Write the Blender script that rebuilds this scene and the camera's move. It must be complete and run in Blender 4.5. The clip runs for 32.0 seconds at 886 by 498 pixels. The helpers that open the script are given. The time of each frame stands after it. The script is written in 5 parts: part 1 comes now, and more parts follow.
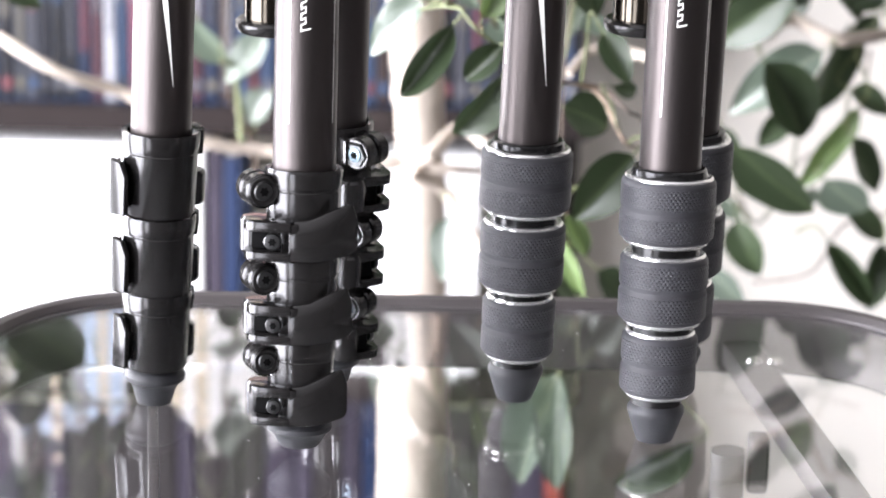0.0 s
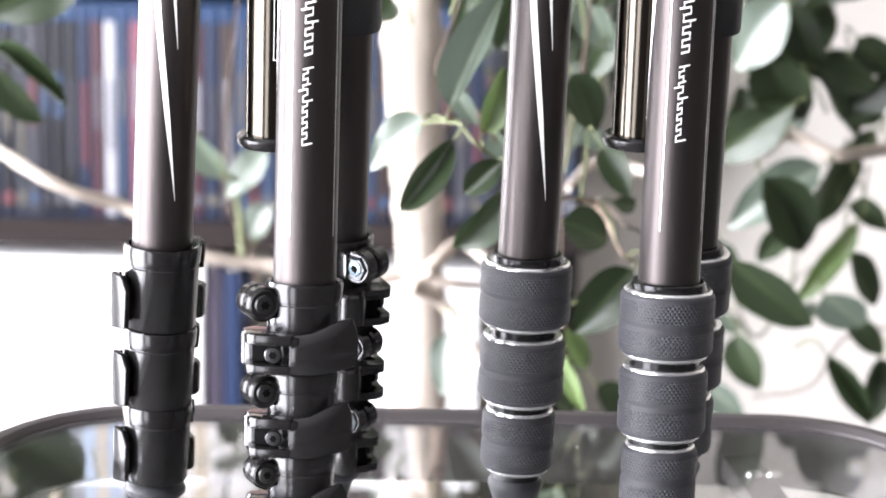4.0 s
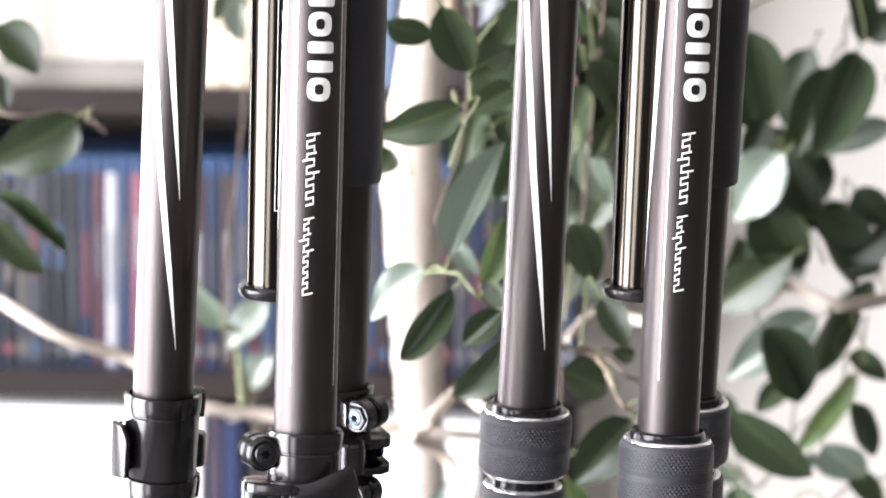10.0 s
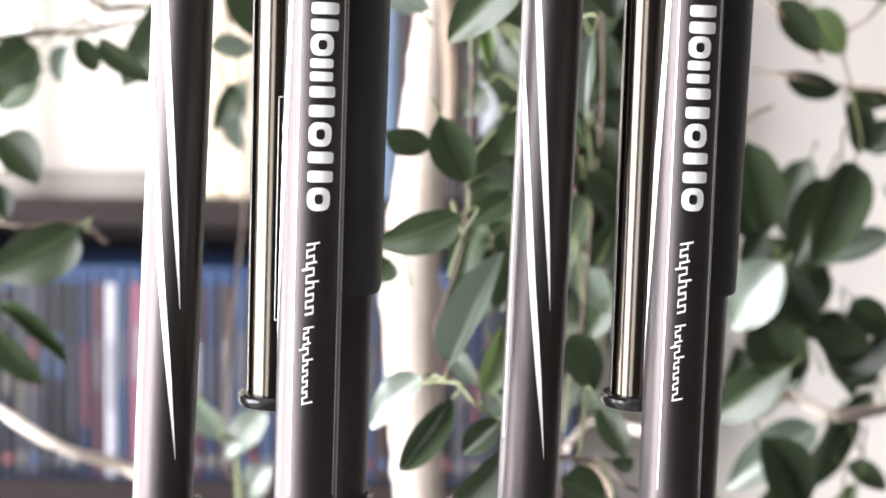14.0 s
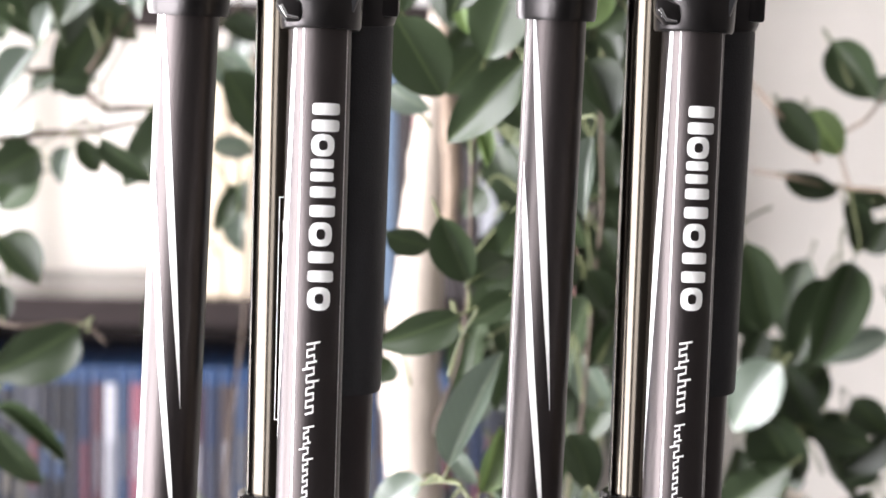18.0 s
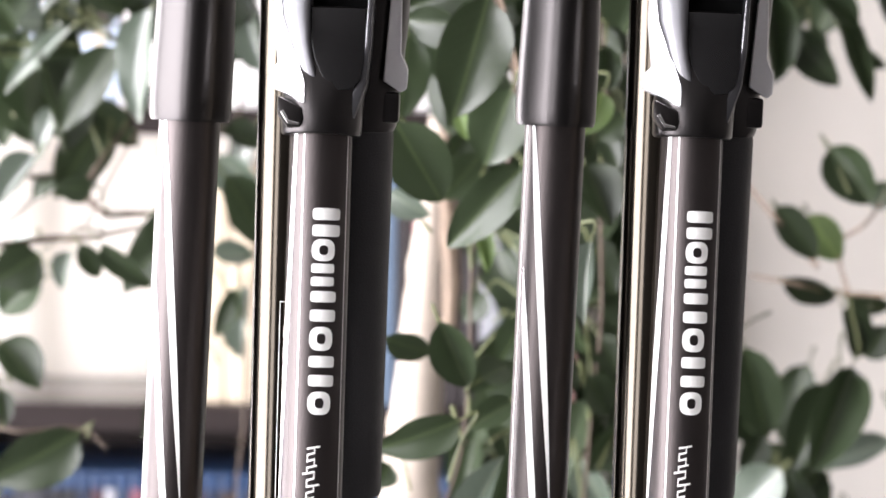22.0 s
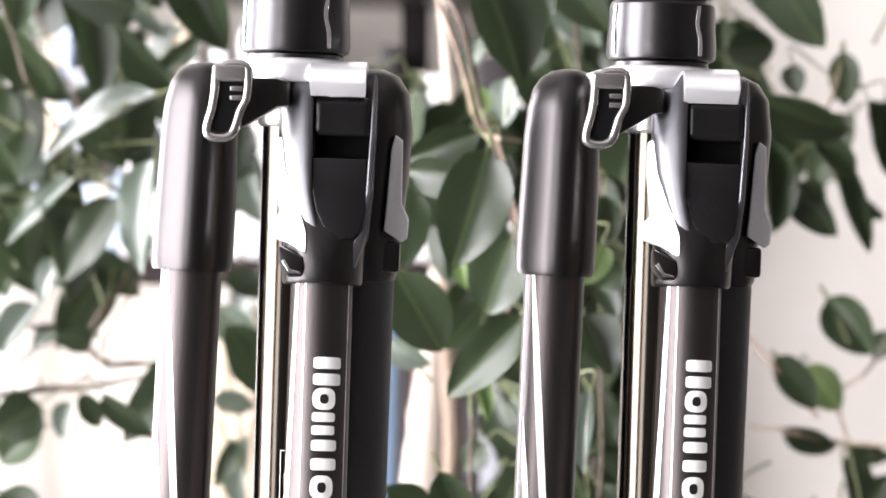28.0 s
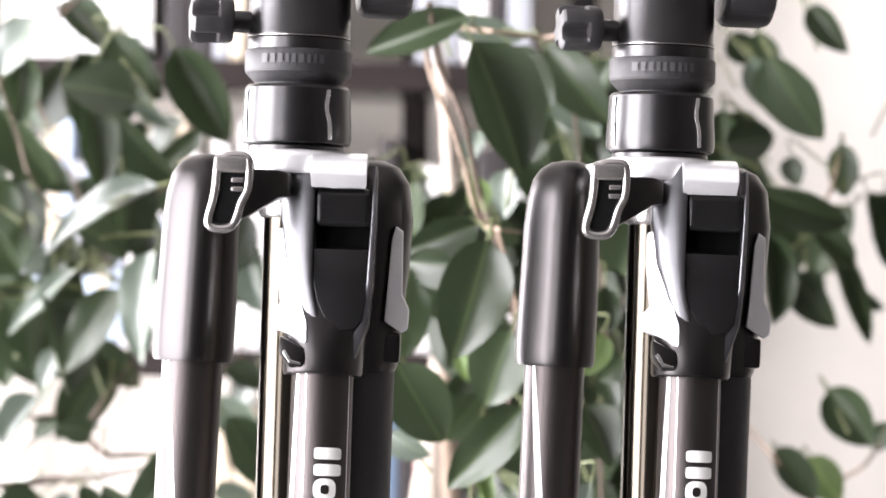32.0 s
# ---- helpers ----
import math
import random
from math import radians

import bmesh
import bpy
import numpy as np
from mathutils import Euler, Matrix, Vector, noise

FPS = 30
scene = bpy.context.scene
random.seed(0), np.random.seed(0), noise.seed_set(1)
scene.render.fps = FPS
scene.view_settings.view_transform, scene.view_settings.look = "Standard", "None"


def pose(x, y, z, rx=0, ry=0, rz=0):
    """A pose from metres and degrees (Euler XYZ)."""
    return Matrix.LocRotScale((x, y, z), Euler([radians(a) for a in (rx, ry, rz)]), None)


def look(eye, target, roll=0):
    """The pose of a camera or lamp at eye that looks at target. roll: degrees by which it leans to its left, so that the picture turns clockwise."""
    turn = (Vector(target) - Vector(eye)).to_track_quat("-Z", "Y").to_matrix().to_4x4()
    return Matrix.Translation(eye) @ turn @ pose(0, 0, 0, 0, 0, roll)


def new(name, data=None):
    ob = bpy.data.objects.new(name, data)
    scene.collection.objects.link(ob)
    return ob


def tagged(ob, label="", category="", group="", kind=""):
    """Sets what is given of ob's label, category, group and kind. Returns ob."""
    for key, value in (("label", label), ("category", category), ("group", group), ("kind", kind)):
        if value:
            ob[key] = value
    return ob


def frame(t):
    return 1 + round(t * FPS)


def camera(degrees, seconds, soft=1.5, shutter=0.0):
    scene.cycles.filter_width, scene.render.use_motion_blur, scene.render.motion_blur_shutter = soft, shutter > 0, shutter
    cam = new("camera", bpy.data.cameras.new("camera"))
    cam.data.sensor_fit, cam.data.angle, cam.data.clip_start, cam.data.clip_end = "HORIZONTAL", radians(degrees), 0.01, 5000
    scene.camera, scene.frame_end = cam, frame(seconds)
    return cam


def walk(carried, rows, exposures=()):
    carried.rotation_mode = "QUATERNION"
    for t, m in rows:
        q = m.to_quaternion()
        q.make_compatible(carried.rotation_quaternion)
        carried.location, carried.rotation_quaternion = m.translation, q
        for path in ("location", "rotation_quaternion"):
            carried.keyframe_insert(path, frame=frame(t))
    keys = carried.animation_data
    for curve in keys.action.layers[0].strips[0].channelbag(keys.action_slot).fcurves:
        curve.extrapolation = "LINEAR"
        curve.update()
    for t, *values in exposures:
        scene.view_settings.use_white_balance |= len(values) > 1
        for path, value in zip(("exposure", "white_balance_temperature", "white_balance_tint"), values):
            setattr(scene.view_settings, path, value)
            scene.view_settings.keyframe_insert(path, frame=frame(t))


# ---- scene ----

# ------------------------------------------------------------------ camera
FOV = 2 * math.degrees(math.atan(784 / 4700))
cam = camera(FOV, 32.0, soft=1.7)
cam.data.dof.use_dof = True
cam.data.dof.focus_distance = 0.95
cam.data.dof.aperture_fstop = 12.5

# A head that tilts upwards about an axis a hand's width under the lens: seconds, tilt, turn to the right.
TILT = (
    (0.0, -17.3, .139), (0.5, -16.965, .132), (1.0, -16.625, .126), (1.5, -16.29, .12), (2.0, -15.96, .114), (2.5, -15.665, .109),
    (3.0, -15.38, .104), (3.5, -15.1, .1), (4.5, -14.53, .092), (5.5, -13.95, .084), (6.0, -13.67, .079), (6.5, -13.4, .074),
    (7.0, -13.115, .069), (7.5, -12.84, .065), (8.0, -12.57, .062), (8.5, -12.31, .058), (9.0, -12.055, .054), (9.5, -11.805, .05),
    (10.0, -11.545, .045), (10.5, -11.265, .041), (11.0, -10.96, .037), (11.5, -10.65, .035), (12.0, -10.335, .033), (12.5, -10.03, .031),
    (13.0, -9.725, .029), (13.5, -9.437, .026), (14.0, -9.155, .022), (14.5, -8.88, .018), (15.5, -8.325, .01), (16.5, -7.777, .002),
    (17.0, -7.515, -.001), (17.5, -7.253, -.005), (18.0, -6.975, -.01), (18.5, -6.678, -.015), (19.0, -6.37, -.019), (19.5, -6.07, -.024),
    (20.0, -5.781, -.029), (20.5, -5.503, -.033), (21.0, -5.227, -.037), (21.5, -4.953, -.041), (22.0, -4.686, -.046), (22.5, -4.432, -.05),
    (23.0, -4.184, -.053), (23.5, -3.93, -.058), (24.0, -3.657, -.064), (24.5, -3.373, -.07), (25.0, -3.09, -.076), (25.5, -2.81, -.081),
    (26.5, -2.25, -.09), (27.5, -1.69, -.099), (28.0, -1.425, -.104), (28.5, -1.17, -.109), (29.0, -.922, -.112), (29.5, -.682, -.115),
    (30.0, -.452, -.119), (30.5, -.228, -.123), (31.0, .008, -.129), (31.5, .27, -.136), (32.0, .561, -.144))


def lens_pose(tilt, turn):
    a, b = radians(tilt), radians(turn)
    eye = Vector((0, -.0907 * math.sin(a) - .0132 * (math.cos(a) - 1), .3546 + .0907 * (math.cos(a) - 1) - .0132 * math.sin(a)))
    return look(eye, eye + Vector((math.sin(b) * math.cos(a), math.cos(b) * math.cos(a), math.sin(a))), 1.0)


walk(cam, [(t, lens_pose(tilt, turn)) for t, tilt, turn in TILT],
     ((0, .82, 6350, 10), (7, .80, 6400, 10), (14, .66, 6500, 10), (18, .55, 6550, 11), (22, .46, 6600, 12), (25, .46, 6600, 12), (28, .62, 6600, 12), (30, .72, 6600, 12), (32, .72, 6600, 12)))

# ------------------------------------------------------------------ light
world = bpy.data.worlds.new("sky")
scene.world = world
world.use_nodes = True
wn = world.node_tree
sky = wn.nodes.new("ShaderNodeTexSky")
sky.sky_type, sky.sun_disc = "NISHITA", False
sky.sun_elevation, sky.sun_rotation = radians(40), radians(250)
wn.links.new(sky.outputs[0], wn.nodes["Background"].inputs[0])
wn.nodes["Background"].inputs[1].default_value = 0.12


def opening_light(name, m, w, h, power, colour):
    data = bpy.data.lights.new(name, "AREA")
    data.shape, data.size, data.size_y, data.energy, data.color = "RECTANGLE", w, h, power, colour
    ob = new(name, data)
    ob.matrix_world = m
    return ob


# daylight in two windows of the left wall; the third lamp is added fill
opening_light("daylight_far", look((-1.66, 1.77, .32), (0, 1.77, .32)), .86, 1.9, 95, (.94, .925, 1))
opening_light("daylight_near", look((-1.66, .24, .32), (0, .24, .32)), 1.46, 1.9, 132, (.94, .925, 1))
opening_light("daylight_front", look((-1.66, -1.75, .32), (0, -1.75, .32)), 1.26, 1.9, 45, (.94, .925, 1))

# ------------------------------------------------------------------ materials


def material(name, colour, rough=.5, metal=0., vary=.0, scale=30., bump=0., bscale=200., per_object=0., spec=.5, coat=0., stretch=(1, 1, 1), hue=None):
    """A surface with colour that varies at two scales, fine relief, and a shift from piece to piece."""
    m = bpy.data.materials.new(name)
    m.use_nodes = True
    nt = m.node_tree
    b = nt.nodes["Principled BSDF"]
    b.inputs["Roughness"].default_value, b.inputs["Metallic"].default_value = rough, metal
    b.inputs["Specular IOR Level"].default_value = spec
    b.inputs["Coat Weight"].default_value = coat
    b.inputs["Base Color"].default_value = (*colour, 1)
    geo = nt.nodes.new("ShaderNodeTexCoord")
    mp = nt.nodes.new("ShaderNodeMapping")
    mp.inputs["Scale"].default_value = stretch
    nt.links.new(geo.outputs["Object"], mp.inputs[0])
    value = None
    if vary or per_object:
        n1, n2 = nt.nodes.new("ShaderNodeTexNoise"), nt.nodes.new("ShaderNodeTexNoise")
        n1.inputs["Scale"].default_value, n2.inputs["Scale"].default_value = scale, scale * 9
        for n in (n1, n2):
            n.inputs["Detail"].default_value = 5
            nt.links.new(mp.outputs[0], n.inputs["Vector"])
        mix = nt.nodes.new("ShaderNodeMath")
        mix.operation = "ADD"
        nt.links.new(n1.outputs[0], mix.inputs[0]), nt.links.new(n2.outputs[0], mix.inputs[1])
        span = nt.nodes.new("ShaderNodeMapRange")
        span.inputs[1].default_value, span.inputs[2].default_value = .6, 1.4
        span.inputs[3].default_value, span.inputs[4].default_value = 1 - vary, 1 + vary
        nt.links.new(mix.outputs[0], span.inputs[0])
        value = span.outputs[0]
        if per_object:
            info = nt.nodes.new("ShaderNodeObjectInfo")
            s2 = nt.nodes.new("ShaderNodeMapRange")
            s2.inputs[3].default_value, s2.inputs[4].default_value = 1 - per_object, 1 + per_object
            nt.links.new(info.outputs["Random"], s2.inputs[0])
            mul = nt.nodes.new("ShaderNodeMath")
            mul.operation = "MULTIPLY"
            nt.links.new(value, mul.inputs[0]), nt.links.new(s2.outputs[0], mul.inputs[1])
            value = mul.outputs[0]
        hsv = nt.nodes.new("ShaderNodeHueSaturation")
        hsv.inputs["Color"].default_value = (*colour, 1)
        nt.links.new(value, hsv.inputs["Value"])
        nt.links.new(hsv.outputs[0], b.inputs["Base Color"])
        r = nt.nodes.new("ShaderNodeMapRange")
        r.inputs[1].default_value, r.inputs[2].default_value = .5, 1.5
        r.inputs[3].default_value, r.inputs[4].default_value = max(.02, rough * .85), min(1, rough * 1.15)
        nt.links.new(mix.outputs[0], r.inputs[0])
        if vary > .04:
            nt.links.new(r.outputs[0], b.inputs["Roughness"])
    if bump:
        n3 = nt.nodes.new("ShaderNodeTexNoise")
        n3.inputs["Scale"].default_value, n3.inputs["Detail"].default_value = bscale, 4
        nt.links.new(mp.outputs[0], n3.inputs["Vector"])
        bp = nt.nodes.new("ShaderNodeBump")
        bp.inputs["Strength"].default_value, bp.inputs["Distance"].default_value = bump, .001
        nt.links.new(n3.outputs[0], bp.inputs["Height"]), nt.links.new(bp.outputs[0], b.inputs["Normal"])
    return m


TITANIUM = material("brown_grey_anodised_aluminium", (.060, .0525, .0505), .40, .92, .05, 40, .05, 900, stretch=(1, 1, .2))
BLACK_TUBE = material("black_anodised_aluminium", (.010, .0098, .0098), .2, .3, .06, 40, spec=.35)
COLUMN = material("polished_black_column", (.068, .060, .048), .14, 1, .03, 40)
BLACK = material("black_painted_casting", (.050, .047, .046), .33, 1, .02, 25)
# black casting again, paler: the cheeks' window reflection is put into the colour
LIT_BLACK = material("glossy_dark_grey_casting", (.14, .141, .146), .38, 1, .04, 30)
KNOB = material("dull_black_plastic", (.024, .023, .0235), .46, 0, .08, 70, .1, 1800)
SATIN = material("satin_black_metal", (.058, .057, .057), .30, 1, .035, 60)
NYLON = material("dark_nylon_plastic", (.0085, .0079, .0076), .19, 0, .10, 70, spec=.48)
RUBBER = material("slate_grey_rubber", (.024, .024, .0275), .6, 0, .10, 120, .2, 2500)
# paler copy of the ring's rubber: light caught by raised marks, as colour
LIT_RUBBER = material("worn_grey_rubber", (.042, .041, .042), .5, 0, .10, 120, .1, 2500)
FOOT = material("grey_rubber_foot", (.016, .0165, .019), .5, 0, .15, 120, .2, 1500)
FOAM = material("dark_rubber_grip", (.016, .0155, .016), .55, 0, .12, 90, .25, 1600)
CHROME = material("polished_steel", (.75, .75, .74), .16, 1, .05, 80)
SILVER = material("silver_painted_alloy", (.78, .78, .78), .24, .45, .04, 60, .04, 1200)
PALE = material("pale_grey_alloy", (.36, .345, .33), .23, .9, .04, 60)
STEEL = material("zinc_steel_screw", (.10, .13, .15), .3, 1, .1, 200)
DULL_STEEL = material("dull_grey_steel", (.075, .078, .08), .35, 1, .1, 200)
DARK_STEEL = material("blackened_steel_screw", (.05, .05, .05), .35, .8, .1, 200)
BRIGHT = material("brushed_steel_ring", (.8, .8, .79), .24, .9, .05, 80)
PRINT = material("white_print", (.82, .82, .78), .45, 0, .03, 100)
# near-black colour for the shade inside gaps, sockets and holes
GAP_SHADE = material("dark_gap", (.004, .004, .004), .9, 0, .1, 100, spec=.05)
WALL = material("cream_wall_paint", (.82, .78, .705), .8, 0, .03, 4, .1, 300)
# unseen walls and ceiling, darkened to cut bounced light on the tripods
DIM_WALL = material("dark_taupe_wall_paint", (.085, .079, .075), .8, 0, .05, 4)
CEILING = material("grey_ceiling_paint", (.35, .34, .33), .85, 0, .02, 4)
FLOOR = material("grey_wood_floor", (.07, .069, .068), .45, 0, .2, 6, .1, 80, stretch=(1, 8, 1))
SHELF = material("dark_brown_veneer", (.030, .024, .023), .17, 0, .2, 8, .02, 150, stretch=(.3, 4, 4), per_object=.05, spec=.5)
WHITE_BOX = material("white_card_box", (.86, .85, .83), .6, 0, .02, 12)
FRAME_PAINT = material("taupe_grey_painted_steel", (.06, .053, .052), .4, .2, .08, 60)
BARK = material("pale_ficus_bark", (.52, .45, .375), .75, 0, .2, 30, .6, 120, stretch=(1, 1, .5))
TWIG = material("tan_twig_bark", (.085, .06, .042), .75, 0, .2, 60, .4, 200)
TAN = material("tan_branch_bark", (.27, .2, .145), .75, 0, .2, 60, .4, 200)
SHOOT = material("green_shoot", (.11, .125, .05), .6, 0, .15, 60)


def glass(name, tint, rough=0.):
    m = bpy.data.materials.new(name)
    m.use_nodes = True
    b = m.node_tree.nodes["Principled BSDF"]
    b.inputs["Base Color"].default_value = (*tint, 1)
    b.inputs["Transmission Weight"].default_value, b.inputs["Roughness"].default_value, b.inputs["IOR"].default_value = 1, rough, 1.8
    return m


TABLE_GLASS = glass("clear_table_glass", (.95, .96, .955))


def leaf_material(name, top, under, rough, spec=.45):
    m = bpy.data.materials.new(name)
    m.use_nodes = True
    nt = m.node_tree
    b = nt.nodes["Principled BSDF"]
    tc = nt.nodes.new("ShaderNodeTexCoord")
    n = nt.nodes.new("ShaderNodeTexNoise")
    n.inputs["Scale"].default_value = 45
    nt.links.new(tc.outputs["Object"], n.inputs["Vector"])
    mix = nt.nodes.new("ShaderNodeMix")
    mix.data_type = "RGBA"
    mix.inputs[6].default_value, mix.inputs[7].default_value = (*top, 1), (*under, 1)
    nt.links.new(n.outputs[0], mix.inputs[0])
    sep = nt.nodes.new("ShaderNodeSeparateXYZ")
    nt.links.new(tc.outputs["UV"], sep.inputs[0])
    off = nt.nodes.new("ShaderNodeMath")
    off.operation, off.inputs[1].default_value = "SUBTRACT", .5
    side = nt.nodes.new("ShaderNodeMath")
    side.operation = "ABSOLUTE"
    nt.links.new(sep.outputs[0], off.inputs[0]), nt.links.new(off.outputs[0], side.inputs[0])
    rib = nt.nodes.new("ShaderNodeMapRange")
    rib.inputs[1].default_value, rib.inputs[2].default_value, rib.inputs[3].default_value, rib.inputs[4].default_value = .012, .03, .75, 0
    nt.links.new(side.outputs[0], rib.inputs[0])
    # side veins leave the rib at a slant
    slant = nt.nodes.new("ShaderNodeMath")
    slant.operation = "MULTIPLY_ADD"
    slant.inputs[1].default_value = -.55
    nt.links.new(side.outputs[0], slant.inputs[0]), nt.links.new(sep.outputs[1], slant.inputs[2])
    wave = nt.nodes.new("ShaderNodeMath")
    wave.operation, wave.inputs[1].default_value = "PINGPONG", .045
    nt.links.new(slant.outputs[0], wave.inputs[0])
    vein = nt.nodes.new("ShaderNodeMapRange")
    vein.inputs[1].default_value, vein.inputs[2].default_value, vein.inputs[3].default_value, vein.inputs[4].default_value = 0, .007, .16, 0
    nt.links.new(wave.outputs[0], vein.inputs[0])
    both = nt.nodes.new("ShaderNodeMath")
    both.operation = "MAXIMUM"
    nt.links.new(rib.outputs[0], both.inputs[0]), nt.links.new(vein.outputs[0], both.inputs[1])
    ribbed = nt.nodes.new("ShaderNodeMix")
    ribbed.data_type = "RGBA"
    ribbed.inputs[7].default_value = (under[0] * 2, under[1] * 1.9, under[2] * 1.7, 1)
    nt.links.new(both.outputs[0], ribbed.inputs[0]), nt.links.new(mix.outputs[2], ribbed.inputs[6])
    mix = ribbed
    info = nt.nodes.new("ShaderNodeObjectInfo")
    span = nt.nodes.new("ShaderNodeMapRange")
    span.inputs[3].default_value, span.inputs[4].default_value = .7, 1.25
    nt.links.new(info.outputs["Random"], span.inputs[0])
    hsv = nt.nodes.new("ShaderNodeHueSaturation")
    nt.links.new(mix.outputs[2], hsv.inputs["Color"]), nt.links.new(span.outputs[0], hsv.inputs["Value"])
    nt.links.new(hsv.outputs[0], b.inputs["Base Color"])
    b.inputs["Roughness"].default_value = rough
    b.inputs["Specular IOR Level"].default_value = spec
    b.inputs["Subsurface Weight"].default_value = 0
    b.inputs["Transmission Weight"].default_value = 0
    tr = nt.nodes.new("ShaderNodeBsdfTranslucent")
    nt.links.new(hsv.outputs[0], tr.inputs[0])
    add = nt.nodes.new("ShaderNodeMixShader")
    add.inputs[0].default_value = .16
    bp = nt.nodes.new("ShaderNodeBump")
    bp.inputs["Strength"].default_value, bp.inputs["Distance"].default_value = .15, .001
    nt.links.new(n.outputs[0], bp.inputs["Height"]), nt.links.new(bp.outputs[0], b.inputs["Normal"])
    nt.links.new(b.outputs[0], add.inputs[1]), nt.links.new(tr.outputs[0], add.inputs[2])
    nt.links.new(add.outputs[0], nt.nodes["Material Output"].inputs[0])
    return m


LEAF = leaf_material("glossy_green_leaf", (.0205, .033, .0142), (.035, .051, .024), .36)
# paler leaf: undersides, and tops whose window sheen is put into the colour
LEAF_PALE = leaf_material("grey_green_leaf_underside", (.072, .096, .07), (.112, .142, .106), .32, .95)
LEAF_NEW = leaf_material("fresh_light_green_leaf", (.11, .17, .055), (.16, .23, .085), .4)

# ------------------------------------------------------------------ mesh helpers


def part(name, bm, mat, parent=None, label="", smooth=True, m=None):
    """Links a bmesh as one mesh object, under a thing or a part of one."""
    data = bpy.data.meshes.new(name)
    if smooth:
        for f in bm.faces:
            f.smooth = True
    bm.to_mesh(data)
    bm.free()
    if smooth:
        data.set_sharp_from_angle(angle=radians(35))
    data.materials.append(mat)
    ob = new(name, data)
    if m is not None:
        ob.matrix_basis = m
    if parent is not None:
        ob.parent = parent
    if label:
        tagged(ob, label)
    return ob


def thing(name, label, category, group="", m=None, kind=""):
    ob = tagged(new(name), label, category, group, kind)
    if m is not None:
        ob.matrix_basis = m
    return ob


def lathe(profile, n=48, a0=0., a1=360.):
    """Turned shape: pairs of radius and height, bottom to top, closed at both ends."""
    bm = bmesh.new()
    full = abs(a1 - a0) >= 359.9
    steps = n if full else n + 1
    rings = []
    for r, z in profile:
        r = max(r, 1e-5)
        rings.append([bm.verts.new((r * math.cos(radians(a0) + radians(a1 - a0) * i / n), r * math.sin(radians(a0) + radians(a1 - a0) * i / n), z)) for i in range(steps)])
    for a, b in zip(rings, rings[1:]):
        for i in range(steps if full else steps - 1):
            j = (i + 1) % steps
            bm.faces.new((a[i], a[j], b[j], b[i]))
    if full:
        bm.faces.new(rings[0][::-1]), bm.faces.new(rings[-1])
    bmesh.ops.recalc_face_normals(bm, faces=bm.faces)
    return bm


def soften(bm, w=.001, seg=2, angle=40):
    edges = [e for e in bm.edges if len(e.link_faces) == 2 and e.calc_face_angle(0) > radians(angle)]
    bmesh.ops.bevel(bm, geom=edges, offset=w, segments=seg, affect="EDGES", profile=.6, clamp_overlap=True)
    return bm


def block(sx, sy, sz, w=.001, seg=2, at=(0, 0, 0)):
    bm = bmesh.new()
    bmesh.ops.create_cube(bm, size=1)
    for v in bm.verts:
        v.co = Vector((v.co.x * sx + at[0], v.co.y * sy + at[1], v.co.z * sz + at[2]))
    return soften(bm, w, seg) if w else bm


def prism(points, depth, w=.001, seg=2, m=None):
    """A flat outline in x and z, drawn out along y by depth about y = 0, with softened edges."""
    bm = bmesh.new()
    a = [bm.verts.new((x, -depth / 2, z)) for x, z in points]
    b = [bm.verts.new((x, depth / 2, z)) for x, z in points]
    bm.faces.new(a), bm.faces.new(b[::-1])
    for i in range(len(points)):
        j = (i + 1) % len(points)
        bm.faces.new((a[j], a[i], b[i], b[j]))
    bmesh.ops.recalc_face_normals(bm, faces=bm.faces)
    if w:
        soften(bm, w, seg, 25)
    if m is not None:
        bm.transform(m)
    return bm


def smooth_line(points, steps=8):
    """Points along a smooth line (Catmull-Rom) through the given ones."""
    p = [Vector(q) for q in points]
    p = [2 * p[0] - p[1], *p, 2 * p[-1] - p[-2]]
    out = []
    for a, b, c, d in zip(p, p[1:], p[2:], p[3:]):
        for i in range(steps):
            t = i / steps
            out.append(.5 * (2 * b + (c - a) * t + (2 * a - 5 * b + 4 * c - d) * t * t + (3 * b - a - 3 * c + d) * t ** 3))
    return out + [p[-2]]


def rod(points, radii, n=12, closed=False):
    """A round bar along a line of points; radii: one number, or one at each point."""
    bm = bmesh.new()
    pts = [Vector(q) for q in points]
    if not hasattr(radii, "__len__"):
        radii = [radii] * len(pts)
    rings, side = [], None
    for i, q in enumerate(pts):
        a, b = (pts[i - 1], pts[(i + 1) % len(pts)]) if closed else (pts[max(i - 1, 0)], pts[min(i + 1, len(pts) - 1)])
        d = (b - a).normalized()
        if side is None:
            side = d.orthogonal().normalized()
        side = (side - d * side.dot(d)).normalized()
        up = d.cross(side)
        rings.append([bm.verts.new(q + radii[i] * (math.cos(2 * math.pi * k / n) * side + math.sin(2 * math.pi * k / n) * up)) for k in range(n)])
    pairs = list(zip(rings, rings[1:])) + ([(rings[-1], rings[0])] if closed else [])
    for a, b in pairs:
        for k in range(n):
            bm.faces.new((a[k], a[(k + 1) % n], b[(k + 1) % n], b[k]))
    if not closed:
        bm.faces.new(rings[0][::-1]), bm.faces.new(rings[-1])
    bmesh.ops.recalc_face_normals(bm, faces=bm.faces)
    return bm


def joined(*meshes):
    out = bmesh.new()
    data = bpy.data.meshes.new("scratch")
    for bm in meshes:
        bm.to_mesh(data)
        bm.free()
        out.from_mesh(data)
    bpy.data.meshes.remove(data)
    return out


